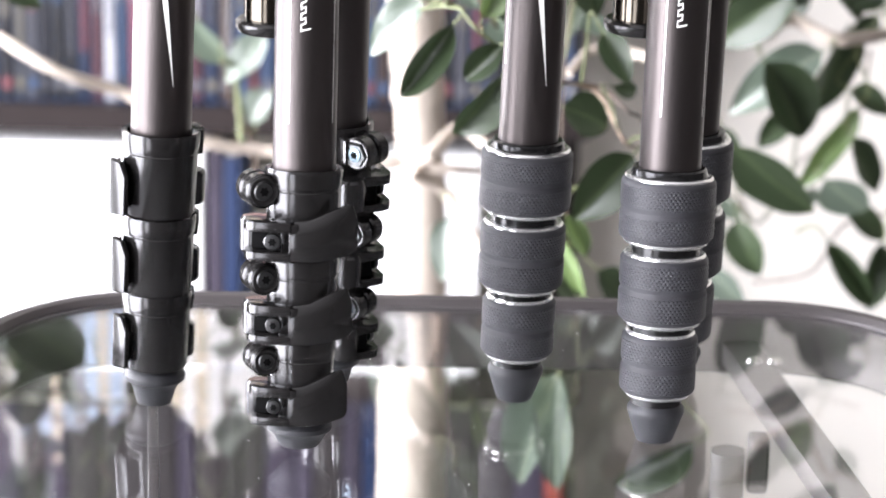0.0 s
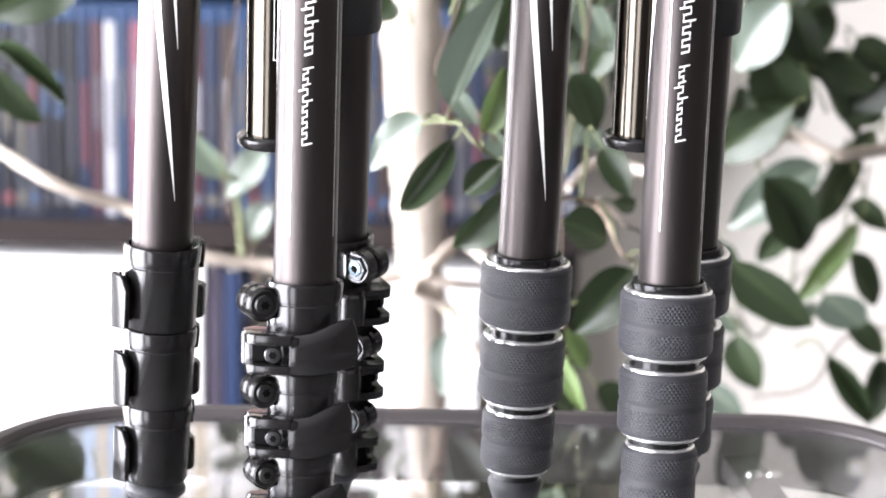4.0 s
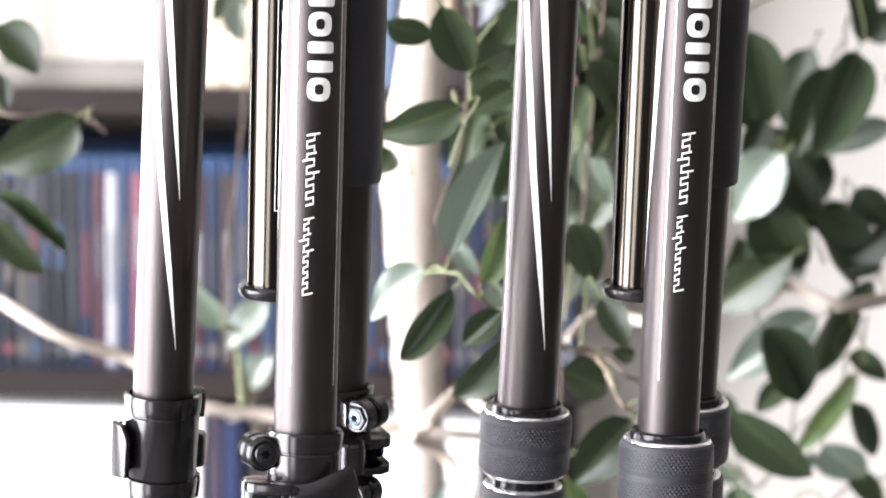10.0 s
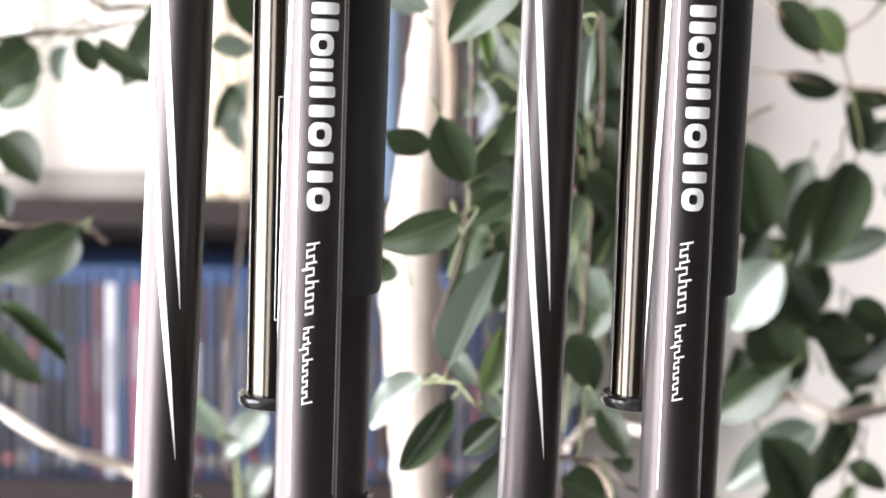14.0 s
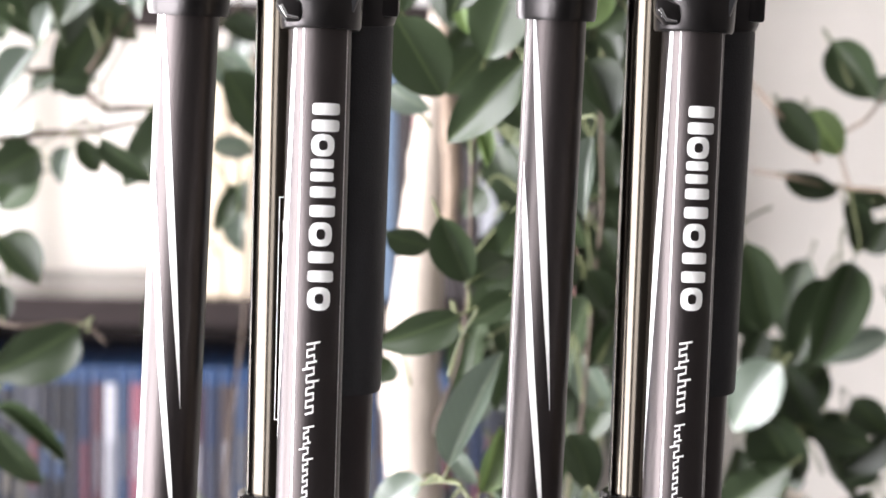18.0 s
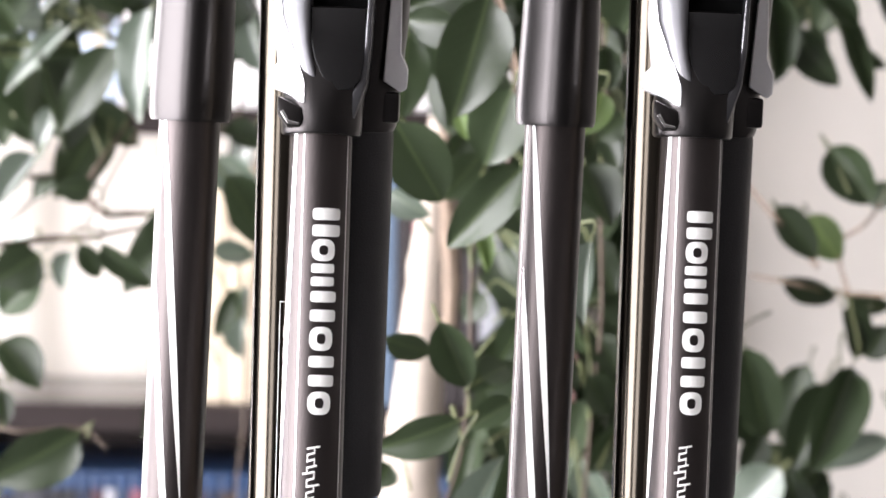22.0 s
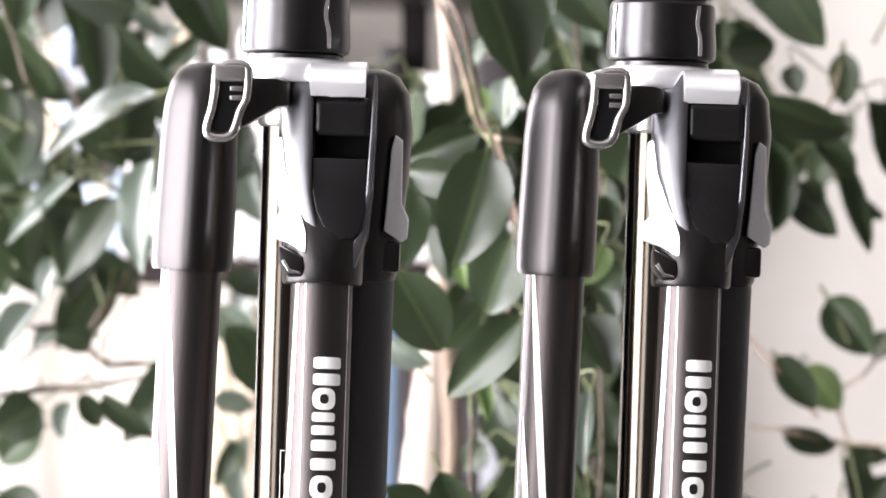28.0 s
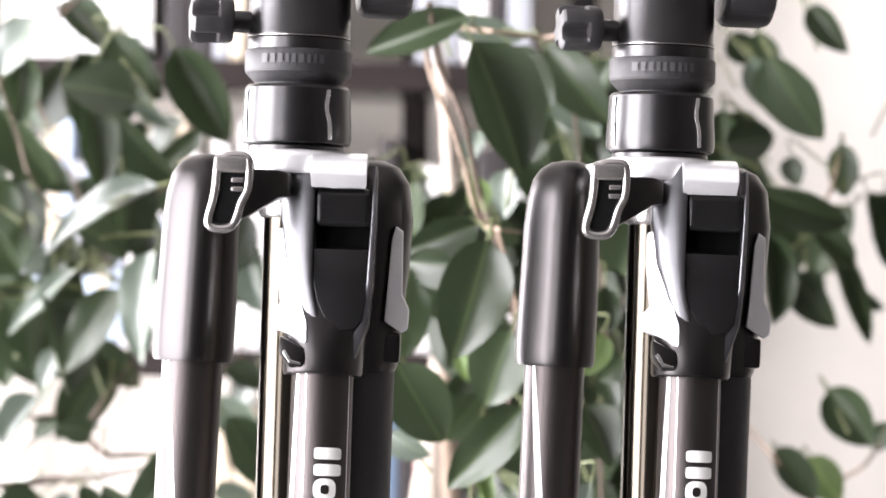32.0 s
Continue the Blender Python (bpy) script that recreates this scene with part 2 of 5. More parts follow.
def axis_pose(low, high, turn=0):
    """A pose at low whose z runs towards high; its -y looks towards the camera's side, turned about z by that many degrees."""
    low, high = Vector(low), Vector(high)
    z = (high - low).normalized()
    x = Vector((1, 0, 0))
    x = (x - z * x.dot(z)).normalized()
    y = z.cross(x)
    m = Matrix((x, y, z)).transposed().to_4x4()
    m.translation = low
    return m @ pose(0, 0, 0, 0, 0, turn)


def rounded_rect(x0, x1, y0, y1, r, n=10):
    out = []
    for cx, cy, a in ((x1 - r, y1 - r, 0), (x0 + r, y1 - r, 90), (x0 + r, y0 + r, 180), (x1 - r, y0 + r, 270)):
        out += [(cx + r * math.cos(radians(a + 90 * i / n)), cy + r * math.sin(radians(a + 90 * i / n))) for i in range(n + 1)]
    return out

# ------------------------------------------------------------------ the room
X0, X1, Y0, Y1, Z0, Z1 = -1.7, 2.3, -3.0, 2.26, -.75, 1.75


def slab(name, x0, x1, y0, y1, z0, z1, mat, label, category="wall"):
    ob = part(name, block(x1 - x0, y1 - y0, z1 - z0, 0, at=((x0 + x1) / 2, (y0 + y1) / 2, (z0 + z1) / 2)), mat, smooth=False)
    return tagged(ob, label, category, kind="structure")


slab("floor", X0, X1, Y0, Y1, Z0 - .1, Z0, FLOOR, "dull grey wooden floor of the living room", "floor")
slab("ceiling", X0, X1, Y0, Y1, Z1, Z1 + .1, CEILING, "unseen ceiling, greyed to hold back bounced light", "ceiling")
slab("wall_back", X0 - .15, X1 + .15, Y1, Y1 + .15, Z0 - .1, Z1 + .1, WALL, "cream painted wall behind the bookcase and plant")
slab("wall_right", X1, X1 + .15, Y0, Y1, Z0 - .1, Z1 + .1, DIM_WALL, "unseen side wall, darkened to hold back bounced light")
WZ0, WZ1 = -.65, 1.3
# the opening from y -2.4 to -1.1 is added for the fill lamp
for i, (y0, y1, z0, z1) in enumerate(((Y0, -2.4, Z0 - .1, Z1 + .1), (-1.1, -.5, Z0 - .1, Z1 + .1), (-2.4, -1.1, Z0 - .1, WZ0), (-2.4, -1.1, WZ1, Z1 + .1), (1., 1.32, Z0 - .1, Z1 + .1), (2.22, Y1, Z0 - .1, Z1 + .1),
                                      (-.5, 1., Z0 - .1, WZ0), (-.5, 1., WZ1, Z1 + .1), (1.32, 2.22, Z0 - .1, WZ0), (1.32, 2.22, WZ1, Z1 + .1))):
    slab(f"wall_left_{i + 1}", X0 - .15, X0, y0, y1, z0, z1, WALL, "cream painted wall round the windows")
slab("wall_front", X0 - .15, X1 + .15, Y0 - .15, Y0, Z0 - .1, Z1 + .1, DIM_WALL, "unseen far wall, darkened to hold back bounced light")

# ------------------------------------------------------------------ glass table
TX0, TX1, TY0, TY1 = -.183, .204, .60, 1.088
table = thing("glass_table", "clear glass table with a taupe steel rim and apron", "table")


def table_parts():
    outline = rounded_rect(TX0, TX1, TY0, TY1, .068, 12)
    bm = bmesh.new()
    inner = rounded_rect(TX0 + .004, TX1 - .004, TY0 + .004, TY1 - .004, .064, 12)
    top = [bm.verts.new((x, y, 0)) for x, y in inner]
    low = [bm.verts.new((x, y, -.006)) for x, y in inner]
    bm.faces.new(top), bm.faces.new(low[::-1])
    for i in range(len(inner)):
        j = (i + 1) % len(inner)
        bm.faces.new((top[j], top[i], low[i], low[j]))
    bmesh.ops.recalc_face_normals(bm, faces=bm.faces)
    pane = part("glass_top", bm, TABLE_GLASS, table, "clear glass pane", smooth=False)
    pane.visible_shadow = False
    rim = rod([(x, y, -.0015) for x, y in outline], .0052, 10, True)
    part("rim", rim, FRAME_PAINT, table, "taupe painted steel rim")
    bm = bmesh.new()
    rows = []
    for inset, z in ((.001, -.0055), (.001, -.030), (.0035, -.032), (.006, -.030), (.006, -.0075)):
        pts = rounded_rect(TX0 + inset, TX1 - inset, TY0 + inset, TY1 - inset, .068 - inset, 12)
        rows.append([bm.verts.new((x, y, z)) for x, y in pts])
    for a, b in zip(rows, rows[1:] + rows[:1]):
        for i in range(len(a)):
            j = (i + 1) % len(a)
            bm.faces.new((a[i], a[j], b[j], b[i]))
    bmesh.ops.recalc_face_normals(bm, faces=bm.faces)
    part("apron", bm, FRAME_PAINT, table, "taupe steel apron under the glass")
    for x, y in ((TX0 + .02, TY0 + .05), (TX1 - .02, TY0 + .05), (TX0 + .02, .84), (TX1 - .02, .84)):
        part("leg", rod([(x, y, -.75), (x, y, -.030)], .011, 16), FRAME_PAINT, table)
    # slanting braces under the pane, with their pads
    for a, b in (((.128, 1.082, -.022), (.166, .800, -.022)), ((-.119, 1.082, -.022), (-.088, .800, -.022))):
        d = Vector(b) - Vector(a)
        bm = block(.0150 if a[0] > 0 else .004, d.length, .010, .001)
        bm.transform(Matrix.Translation((Vector(a) + Vector(b)) / 2) @ pose(0, 0, 0, 0, 0, math.degrees(math.atan2(-d.x, d.y))))
        part("brace", bm, FRAME_PAINT, table, "flat taupe steel brace")
    for x, y in ((.1280, 1.030), (.1362, 1.030)):
        part("pad", lathe([(.0032, -.0085), (.0036, -.0075), (.0028, -.0062)], 20), CHROME, table, "bright pad under the pane", m=Matrix.Translation((x, y, 0)))
    part("brace_bracket", block(.0085, .010, .024, .003, 3, at=(.1278, 1.003, -.040)), FRAME_PAINT, table)
    part("brace_tube", rod([(.1157, 1.0, -.75), (.1157, 1.0, -.034)], .0068, 24), SATIN, table, "dark round tube under the pane")


table_parts()

# ------------------------------------------------------------------ bookcase
SX0, SX1, SY0, SY1 = -.95, .119, 2.05, 2.21
BOARDS = (-.70, -.411, -.184, .042, .272, .497, .723)
bookcase = thing("bookcase", "open dark brown bookcase with films and books", "bookcase")
for z in BOARDS:
    part("shelf_board", block(SX1 - SX0, SY1 - SY0, .021, .0015, at=((SX0 + SX1) / 2, (SY0 + SY1) / 2, z + .0105)), SHELF, bookcase, "dark brown shelf board")
for x, y in ((SX0 + .012, SY0 + .02), (SX0 + .012, SY1 - .02), (-.385, SY1 - .02), (-.030, SY1 - .02), (SX1 - .012, SY1 - .02)):
    part("upright", block(.022, .022, 1.52, .0015, at=(x, y, .011)), SHELF, bookcase, "dark brown square upright")


# panel added so the shaded gap over the film cases stays dark
part("back_panel", block(SX1 - SX0 - .004, .005, BOARDS[3] - BOARDS[2] - .023, .0005, at=((SX0 + SX1) / 2, SY1 - .005, (BOARDS[2] + BOARDS[3] + .021) / 2)), SHELF, bookcase, "dark brown panel added behind the film cases")


def plain(name, colour, rough=.45):
    return material(name, colour, rough, 0, .08, 25, per_object=.12, spec=.3)


CASE_BLUE = plain("blue_case_plastic", (.022, .045, .1), .3)
SPINES = [plain("spine_" + n, c) for n, c in (("charcoal", (.017, .017, .02)), ("navy", (.017, .024, .046)), ("umber", (.034, .024, .022)), ("slate", (.038, .04, .047)), ("black", (.015, .015, .016)), ("plum", (.05, .024, .03)),
                                             ("grey", (.05, .05, .057)), ("steel_blue", (.03, .045, .08)))]
WHITE_SPINE = plain("spine_white", (.33, .33, .35))
ROSE_SPINE = plain("spine_rose", (.16, .06, .08))
BOOKS = [plain("cover_" + n, c) for n, c in (("white", (.78, .76, .73)), ("cream", (.66, .56, .42)), ("red", (.3, .07, .055)), ("blue", (.13, .18, .25)), ("dark", (.04, .035, .035)), ("orange", (.6, .28, .08)), ("rose", (.6, .34, .33)), ("grey", (.35, .36, .38)), ("plum", (.05, .042, .06)), ("royal_blue", (.016, .028, .07)), ("pale_blue", (.5, .59, .72)))]
TITLES = [plain("title_" + n, c, .6) for n, c in (("white", (.2, .2, .215)), ("grey", (.09, .09, .1)), ("blue", (.04, .065, .12)), ("sand", (.11, .1, .08)), ("dark", (.04, .04, .047)), ("plum", (.12, .04, .045)))]
PAGES = plain("paper_edges", (.75, .7, .6), .8)


def film_case(x, z, w, mat, h=.171, lean=0.):
    """A slim film case: blue shell with a printed sleeve that leaves the shell's top strip bare."""
    ob = thing("film_case", "slim blue film case with " + mat.name.split("_", 1)[1].replace("_", " ") + " printed spine on shelf", "film case", "film cases on the shelf", pose(x, SY0 + .012, z, 0, lean))
    part("shell", block(w, .135, h, .0016, at=(0, .0675, h / 2)), CASE_BLUE, ob, "translucent blue plastic shell")
    part("sleeve", block(w - .0012, .1352, h - .016, .0008, at=(0, .0668, (h - .016) / 2 + .002)), mat, ob, "printed paper spine")
    r = random.Random(int((x + 2) * 1e5))
    part("title_bar", block(w * r.uniform(.3, .5), .0006, h * r.uniform(.2, .42), 0, at=(0, -.0011, h * r.uniform(.4, .6))), r.choice(TITLES), ob, smooth=False)
    part("mark", block(w * .6, .0006, .009, 0, at=(0, -.0011, h * .09)), r.choice(TITLES), ob, smooth=False)
    return ob


def book(x, z, w, h, d, mat, inset=.01):
    """A bound book: cover boards with a rounded spine, and the paper block inside."""
    ob = thing("book", mat.name.split("_", 1)[1].replace("_", " ") + " bound book standing upright on the bookcase shelf", "book", "books on the shelves", pose(x, SY0 + inset, z))
    part("cover", block(w, d, h, min(.003, w * .2), 3, at=(0, d / 2, h / 2)), mat, ob)
    part("page_block", block(w - .004, d - .004, .0012, 0, at=(0, d / 2 + .001, h + .0002)), PAGES, ob, smooth=False)
    return ob


rnd = random.Random(7)
x, i = -.40, 0
while x < .10:
    w = rnd.choice((.0095, .0105, .0115, .0125))
    mat = WHITE_SPINE if abs(x + .262) < .006 else ROSE_SPINE if abs(x + .246) < .006 else rnd.choice(SPINES)
    film_case(x + w / 2, BOARDS[2] + .0212, w - .0006, mat, .171 if rnd.random() < .8 else .166)
    x += w


def row_of_books(x0, x1, board, seed, tall=(.15, .195), thick=(.012, .026), colours=BOOKS):
    r = random.Random(seed)
    x = x0
    while x < x1:
        w = r.uniform(*thick)
        book(x + w / 2, BOARDS[board] + .0212, w - .0008, r.uniform(*tall), r.uniform(.12, .14), r.choice(colours))
        x += w



def storage_box(x0, x1, board, h, d=.145):
    """A white card box with its lid."""
    ob = thing("storage_box", "plain white card storage box on the shelf", "box", "boxes on the shelves", pose((x0 + x1) / 2, SY0 + .006, BOARDS[board] + .0212))
    w = x1 - x0
    part("box_body", block(w - .004, d, h - .03, .002, at=(0, d / 2 + .002, (h - .03) / 2)), WHITE_BOX, ob)
    part("lid", block(w, d + .004, .032, .002, at=(0, d / 2 + .002, h - .016)), WHITE_BOX, ob)


storage_box(-.62, -.41, 1, .19)
storage_box(-.405, -.186, 1, .195)
storage_box(-.105, .035, 1, .19)
storage_box(-.345, -.232, 5, .15)
book(-.1775, BOARDS[1] + .0212, .0125, .19, .14, BOOKS[8])
book(-.1640, BOARDS[1] + .0212, .0130, .185, .14, BOOKS[9])
row_of_books(-.62, .105, 0, 14, tall=(.258, .265), thick=(.014, .034), colours=[BOOKS[8], BOOKS[9], BOOKS[4], BOOKS[4], BOOKS[8], BOOKS[4], BOOKS[2]])
row_of_books(-.190, -.135, 3, 5, colours=[BOOKS[1], BOOKS[6], BOOKS[4], BOOKS[7]])
row_of_books(-.060, .100, 3, 6, colours=[BOOKS[0], BOOKS[6], BOOKS[3], BOOKS[7], BOOKS[4], BOOKS[4]])
row_of_books(-.345, -.115, 4, 8, tall=(.14, .185), thick=(.006, .013), colours=[BOOKS[0], BOOKS[10], BOOKS[0], BOOKS[3], BOOKS[0], BOOKS[10], BOOKS[7], BOOKS[0], BOOKS[1], BOOKS[0], BOOKS[10]])
row_of_books(-.110, .09, 4, 9, tall=(.13, .17), colours=[BOOKS[0], BOOKS[4], BOOKS[7], BOOKS[4]])
row_of_books(-.225, -.12, 5, 10, colours=[BOOKS[4], BOOKS[4], BOOKS[7], BOOKS[1]])
row_of_books(-.03, .06, 5, 11, colours=[BOOKS[4], BOOKS[7], BOOKS[0], BOOKS[7]])

# dust on the glass, too fine to count
dust_rnd = random.Random(4)
bm = bmesh.new()
for i in range(130):
    x, y, r = dust_rnd.uniform(TX0 + .02, TX1 - .02), dust_rnd.uniform(.85, TY1 - .02), dust_rnd.choice((.0001, .00012, .00014, .0002))
    bmesh.ops.create_icosphere(bm, subdivisions=1, radius=r, matrix=Matrix.Translation((x, y, r * .8)))
dust = part("dust", bm, WHITE_BOX)
tagged(dust, "pale dust specks lying on the glass table", "dust", kind="stuff")

# ------------------------------------------------------------------ tripods
SHIFT = Vector((.1325, .010, 0))
# foot and top of each folded leg, and by how much its fittings are turned round it
LEGS = (((-.1056, .966, 0), (-.0934, .970, .32), -124), ((-.0488, .925, 0), (-.0446, .949, .32), 0), ((-.0402, .990, 0), (-.0335, .978, .32), 115))
FLIP_LEGS = (LEGS[0], ((-.0482, .914, 0), (-.0446, .949, .32), 0), LEGS[2])
TWIST_LEGS = (((-.1023, .966, 0), (-.0931, .970, .32), -124), ((-.0520, .925, 0), (-.0448, .949, .32), 0), LEGS[2])
TUBE = .0111


def decal(outline, r, lift=.00012, steps=14):
    """A thin printed patch on a tube of radius r: outline as rows (height, angle from, angle to), angles from the camera's side to the right."""
    bm = bmesh.new()
    rows, fine = [], []
    for (z, a, b), (z1, a1, b1) in zip(outline, outline[1:]):
        k = max(1, int(max(abs(a1 - a), abs(b1 - b)) / 1.5))
        fine += [(z + (z1 - z) * i / k, a + (a1 - a) * i / k, b + (b1 - b) * i / k) for i in range(k)]
    for z, a, b in fine + [outline[-1]]:
        row = []
        for i in range(steps + 1):
            t = radians(a + (b - a) * i / steps)
            row.append(bm.verts.new(((r + lift) * math.sin(t), -(r + lift) * math.cos(t), z)))
        rows.append(row)
    for p, q in zip(rows, rows[1:]):
        for i in range(steps):
            bm.faces.new((p[i], p[i + 1], q[i + 1], q[i]))
    bmesh.ops.recalc_face_normals(bm, faces=bm.faces)
    return bm


def letter_block(z, size, low, high, r, hollow=False, bore=.38):
    """A plain printed shape in place of a letter, on a tube: top edge z, length along the tube, angles; a rounded bar or a ring."""
    bm = bmesh.new()
    n = 28
    cz, ca, hz, ha = z - size / 2, (low + high) / 2, size / 2, (high - low) / 2
    rings = []
    for k in ((1., bore) if hollow else (1., .75, .5, .25, .02)):
        row = []
        for i in range(n):
            t = 2 * math.pi * i / n
            e = .75 if hollow else .35
            c, d = math.copysign(abs(math.cos(t)) ** e, math.cos(t)), math.copysign(abs(math.sin(t)) ** e, math.sin(t))
            a = radians(ca + ha * k * c)
            row.append(bm.verts.new(((r + .00012) * math.sin(a), -(r + .00012) * math.cos(a), cz + hz * (k if not hollow else min(1, k * 1.15) if k < 1 else 1) * d)))
        rings.append(row)
    for p, q in zip(rings, rings[1:]):
        for i in range(n):
            bm.faces.new((p[i], p[(i + 1) % n], q[(i + 1) % n], q[i]))
    if not hollow:
        bm.faces.new(rings[-1])
    bmesh.ops.recalc_face_normals(bm, faces=bm.faces)
    return bm


def stroke(z, thick, low, high, slant, r, steps=8):
    """A thin printed stroke across the tube, leaning by slant along it."""
    bm = bmesh.new()
    rows = []
    for i in range(steps + 1):
        u = i / steps
        a = radians(low + (high - low) * u)
        rows.append([bm.verts.new(((r + .00012) * math.sin(a), -(r + .00012) * math.cos(a), z + slant * (u - .5) + d * thick / 2)) for d in (-1, 1)])
    for p, q in zip(rows, rows[1:]):
        bm.faces.new((p[0], q[0], q[1], p[1]))
    bmesh.ops.recalc_face_normals(bm, faces=bm.faces)
    return bm


def brand_marks(leg):
    """White maker's mark as bars and rings, and the model mark as fine slanting bars."""
    z = .2936
    for size, kind in ((.0100, "wide"), (.0078, "ring"), (.0079, "pair"), (.0056, "short"), (.0060, "short"), (.0085, "ring"), (.0058, "short"), (.0058, "short"), (.0082, "ring")):
        if kind == "ring":
            part("maker_mark", letter_block(z, size, -8, 35, TUBE, True), PRINT, leg)
        elif kind == "short":
            part("maker_mark", letter_block(z - size * .15, size * .7, -8, 40, TUBE), PRINT, leg)
        else:
            part("maker_mark", letter_block(z, size * .42, -8, 45 if kind == "wide" else 35, TUBE), PRINT, leg)
            part("maker_mark", letter_block(z - size * .58, size * .42, -8, 45 if kind == "wide" else 35, TUBE), PRINT, leg)
        z -= size + .00085
    for z, count, step, low, high, thick in ((.2098, 12, .00222, -6, 9, .00075), (.1805, 15, .00188, -8, 2, .0006)):
        for i in range(count):
            tall = high + (9 if i in (0, 6, 14) else 4 if i == 3 else 0)
            part("model_mark", stroke(z - i * step, thick, low - (7 if i in (4,) else 0), tall, .0009, TUBE), PRINT, leg)
            if i < count - 1:
                edge = low if i % 2 else high - 2.2
                part("model_mark", stroke(z - (i + .5) * step, step, edge, edge + 2.2, 0, TUBE, 2), PRINT, leg)


def stripes(leg, kind):
    """The white arrow stripes and hairlines along the upper tube."""
    if kind == "side":
        a = [(.322, -49, -42), (.30, -40, -27), (.27, -26, -12), (.235, -9, 4), (.205, 8, 16), (.180, 23, 24)]
        b = [(.270, -56, -55), (.250, -53, -39), (.22, -36, -22), (.19, -20, -7), (.155, 3, 13), (.1245, 26, 27)]
        part("stripe", decal(a, TUBE), PRINT, leg)
        part("stripe", decal(b, TUBE), PRINT, leg)
        part("hairline", decal([(.325, -67, -64), (.23, -67, -64), (.131, -67, -63)], TUBE), PRINT, leg)
        z = .265
        for size in (.0095, .0078, .0079, .0056, .006, .0085, .0058, .0058, .0082):
            part("maker_mark", letter_block(z, size, 58, 76, TUBE), SATIN, leg, "grey printed block")
            z -= size + .001
    elif kind == "front":
        a = [(.322, -52, -44), (.29, -60, -47), (.25, -68, -54), (.2, -77, -68), (.176, -81, -80)]
        part("stripe", decal(a, TUBE), PRINT, leg)
        b = [(.275, -63, -62), (.24, -76, -66), (.20, -84, -77), (.16, -88, -86)]
        part("stripe", decal(b, TUBE), PRINT, leg)
        part("hairline", decal([(.325, -30, -27), (.23, -30, -27), (.1215, -29, -26.5)], TUBE), PRINT, leg)
        part("hairline", decal([(.325, 60, 62.5), (.23, 60, 62.5), (.1215, 60, 62)], TUBE), PRINT, leg)


def knurl_material():
    m = bpy.data.materials.new("honeycomb_grip_rubber")
    m.use_nodes = True
    nt = m.node_tree
    b = nt.nodes["Principled BSDF"]
    b.inputs["Base Color"].default_value, b.inputs["Roughness"].default_value = (.027, .027, .031, 1), .5
    tc = nt.nodes.new("ShaderNodeTexCoord")
    # three crossing waves make a honeycomb of small pips
    total = None
    for deg in (0, 60, 120):
        dot = nt.nodes.new("ShaderNodeVectorMath")
        dot.operation = "DOT_PRODUCT"
        dot.inputs[1].default_value = (math.cos(radians(deg)) * 4600, math.sin(radians(deg)) * 4600, 0)
        nt.links.new(tc.outputs["UV"], dot.inputs[0])
        wave = nt.nodes.new("ShaderNodeMath")
        wave.operation = "COSINE"
        nt.links.new(dot.outputs["Value"], wave.inputs[0])
        if total is None:
            total = wave.outputs[0]
        else:
            add = nt.nodes.new("ShaderNodeMath")
            add.operation = "ADD"
            nt.links.new(total, add.inputs[0]), nt.links.new(wave.outputs[0], add.inputs[1])
            total = add.outputs[0]
    span = nt.nodes.new("ShaderNodeMapRange")
    span.inputs[1].default_value, span.inputs[2].default_value = -.9, 1.2
    nt.links.new(total, span.inputs[0])
    bp = nt.nodes.new("ShaderNodeBump")
    bp.inputs["Strength"].default_value, bp.inputs["Distance"].default_value = .7, .0006
    nt.links.new(span.outputs[0], bp.inputs["Height"]), nt.links.new(bp.outputs[0], b.inputs["Normal"])
    return m


KNURL = knurl_material()


def band(r, z0, z1, n=64):
    """A knurled band, unrolled for its relief: u runs up the tube, v round it."""
    bm = lathe([(r - .0006, z0), (r, z0 + .0007), (r, z1 - .0007), (r - .0006, z1)], n)
    uv = bm.loops.layers.uv.new("UVMap")
    for f in bm.faces:
        mid = f.calc_center_median()
        a0 = math.atan2(mid.y, mid.x)
        for lp in f.loops:
            a = math.atan2(lp.vert.co.y, lp.vert.co.x)
            a = a0 + (a - a0 + math.pi) % (2 * math.pi) - math.pi
            lp[uv].uv = (lp.vert.co.z * 1.25, a * r)
    return bm


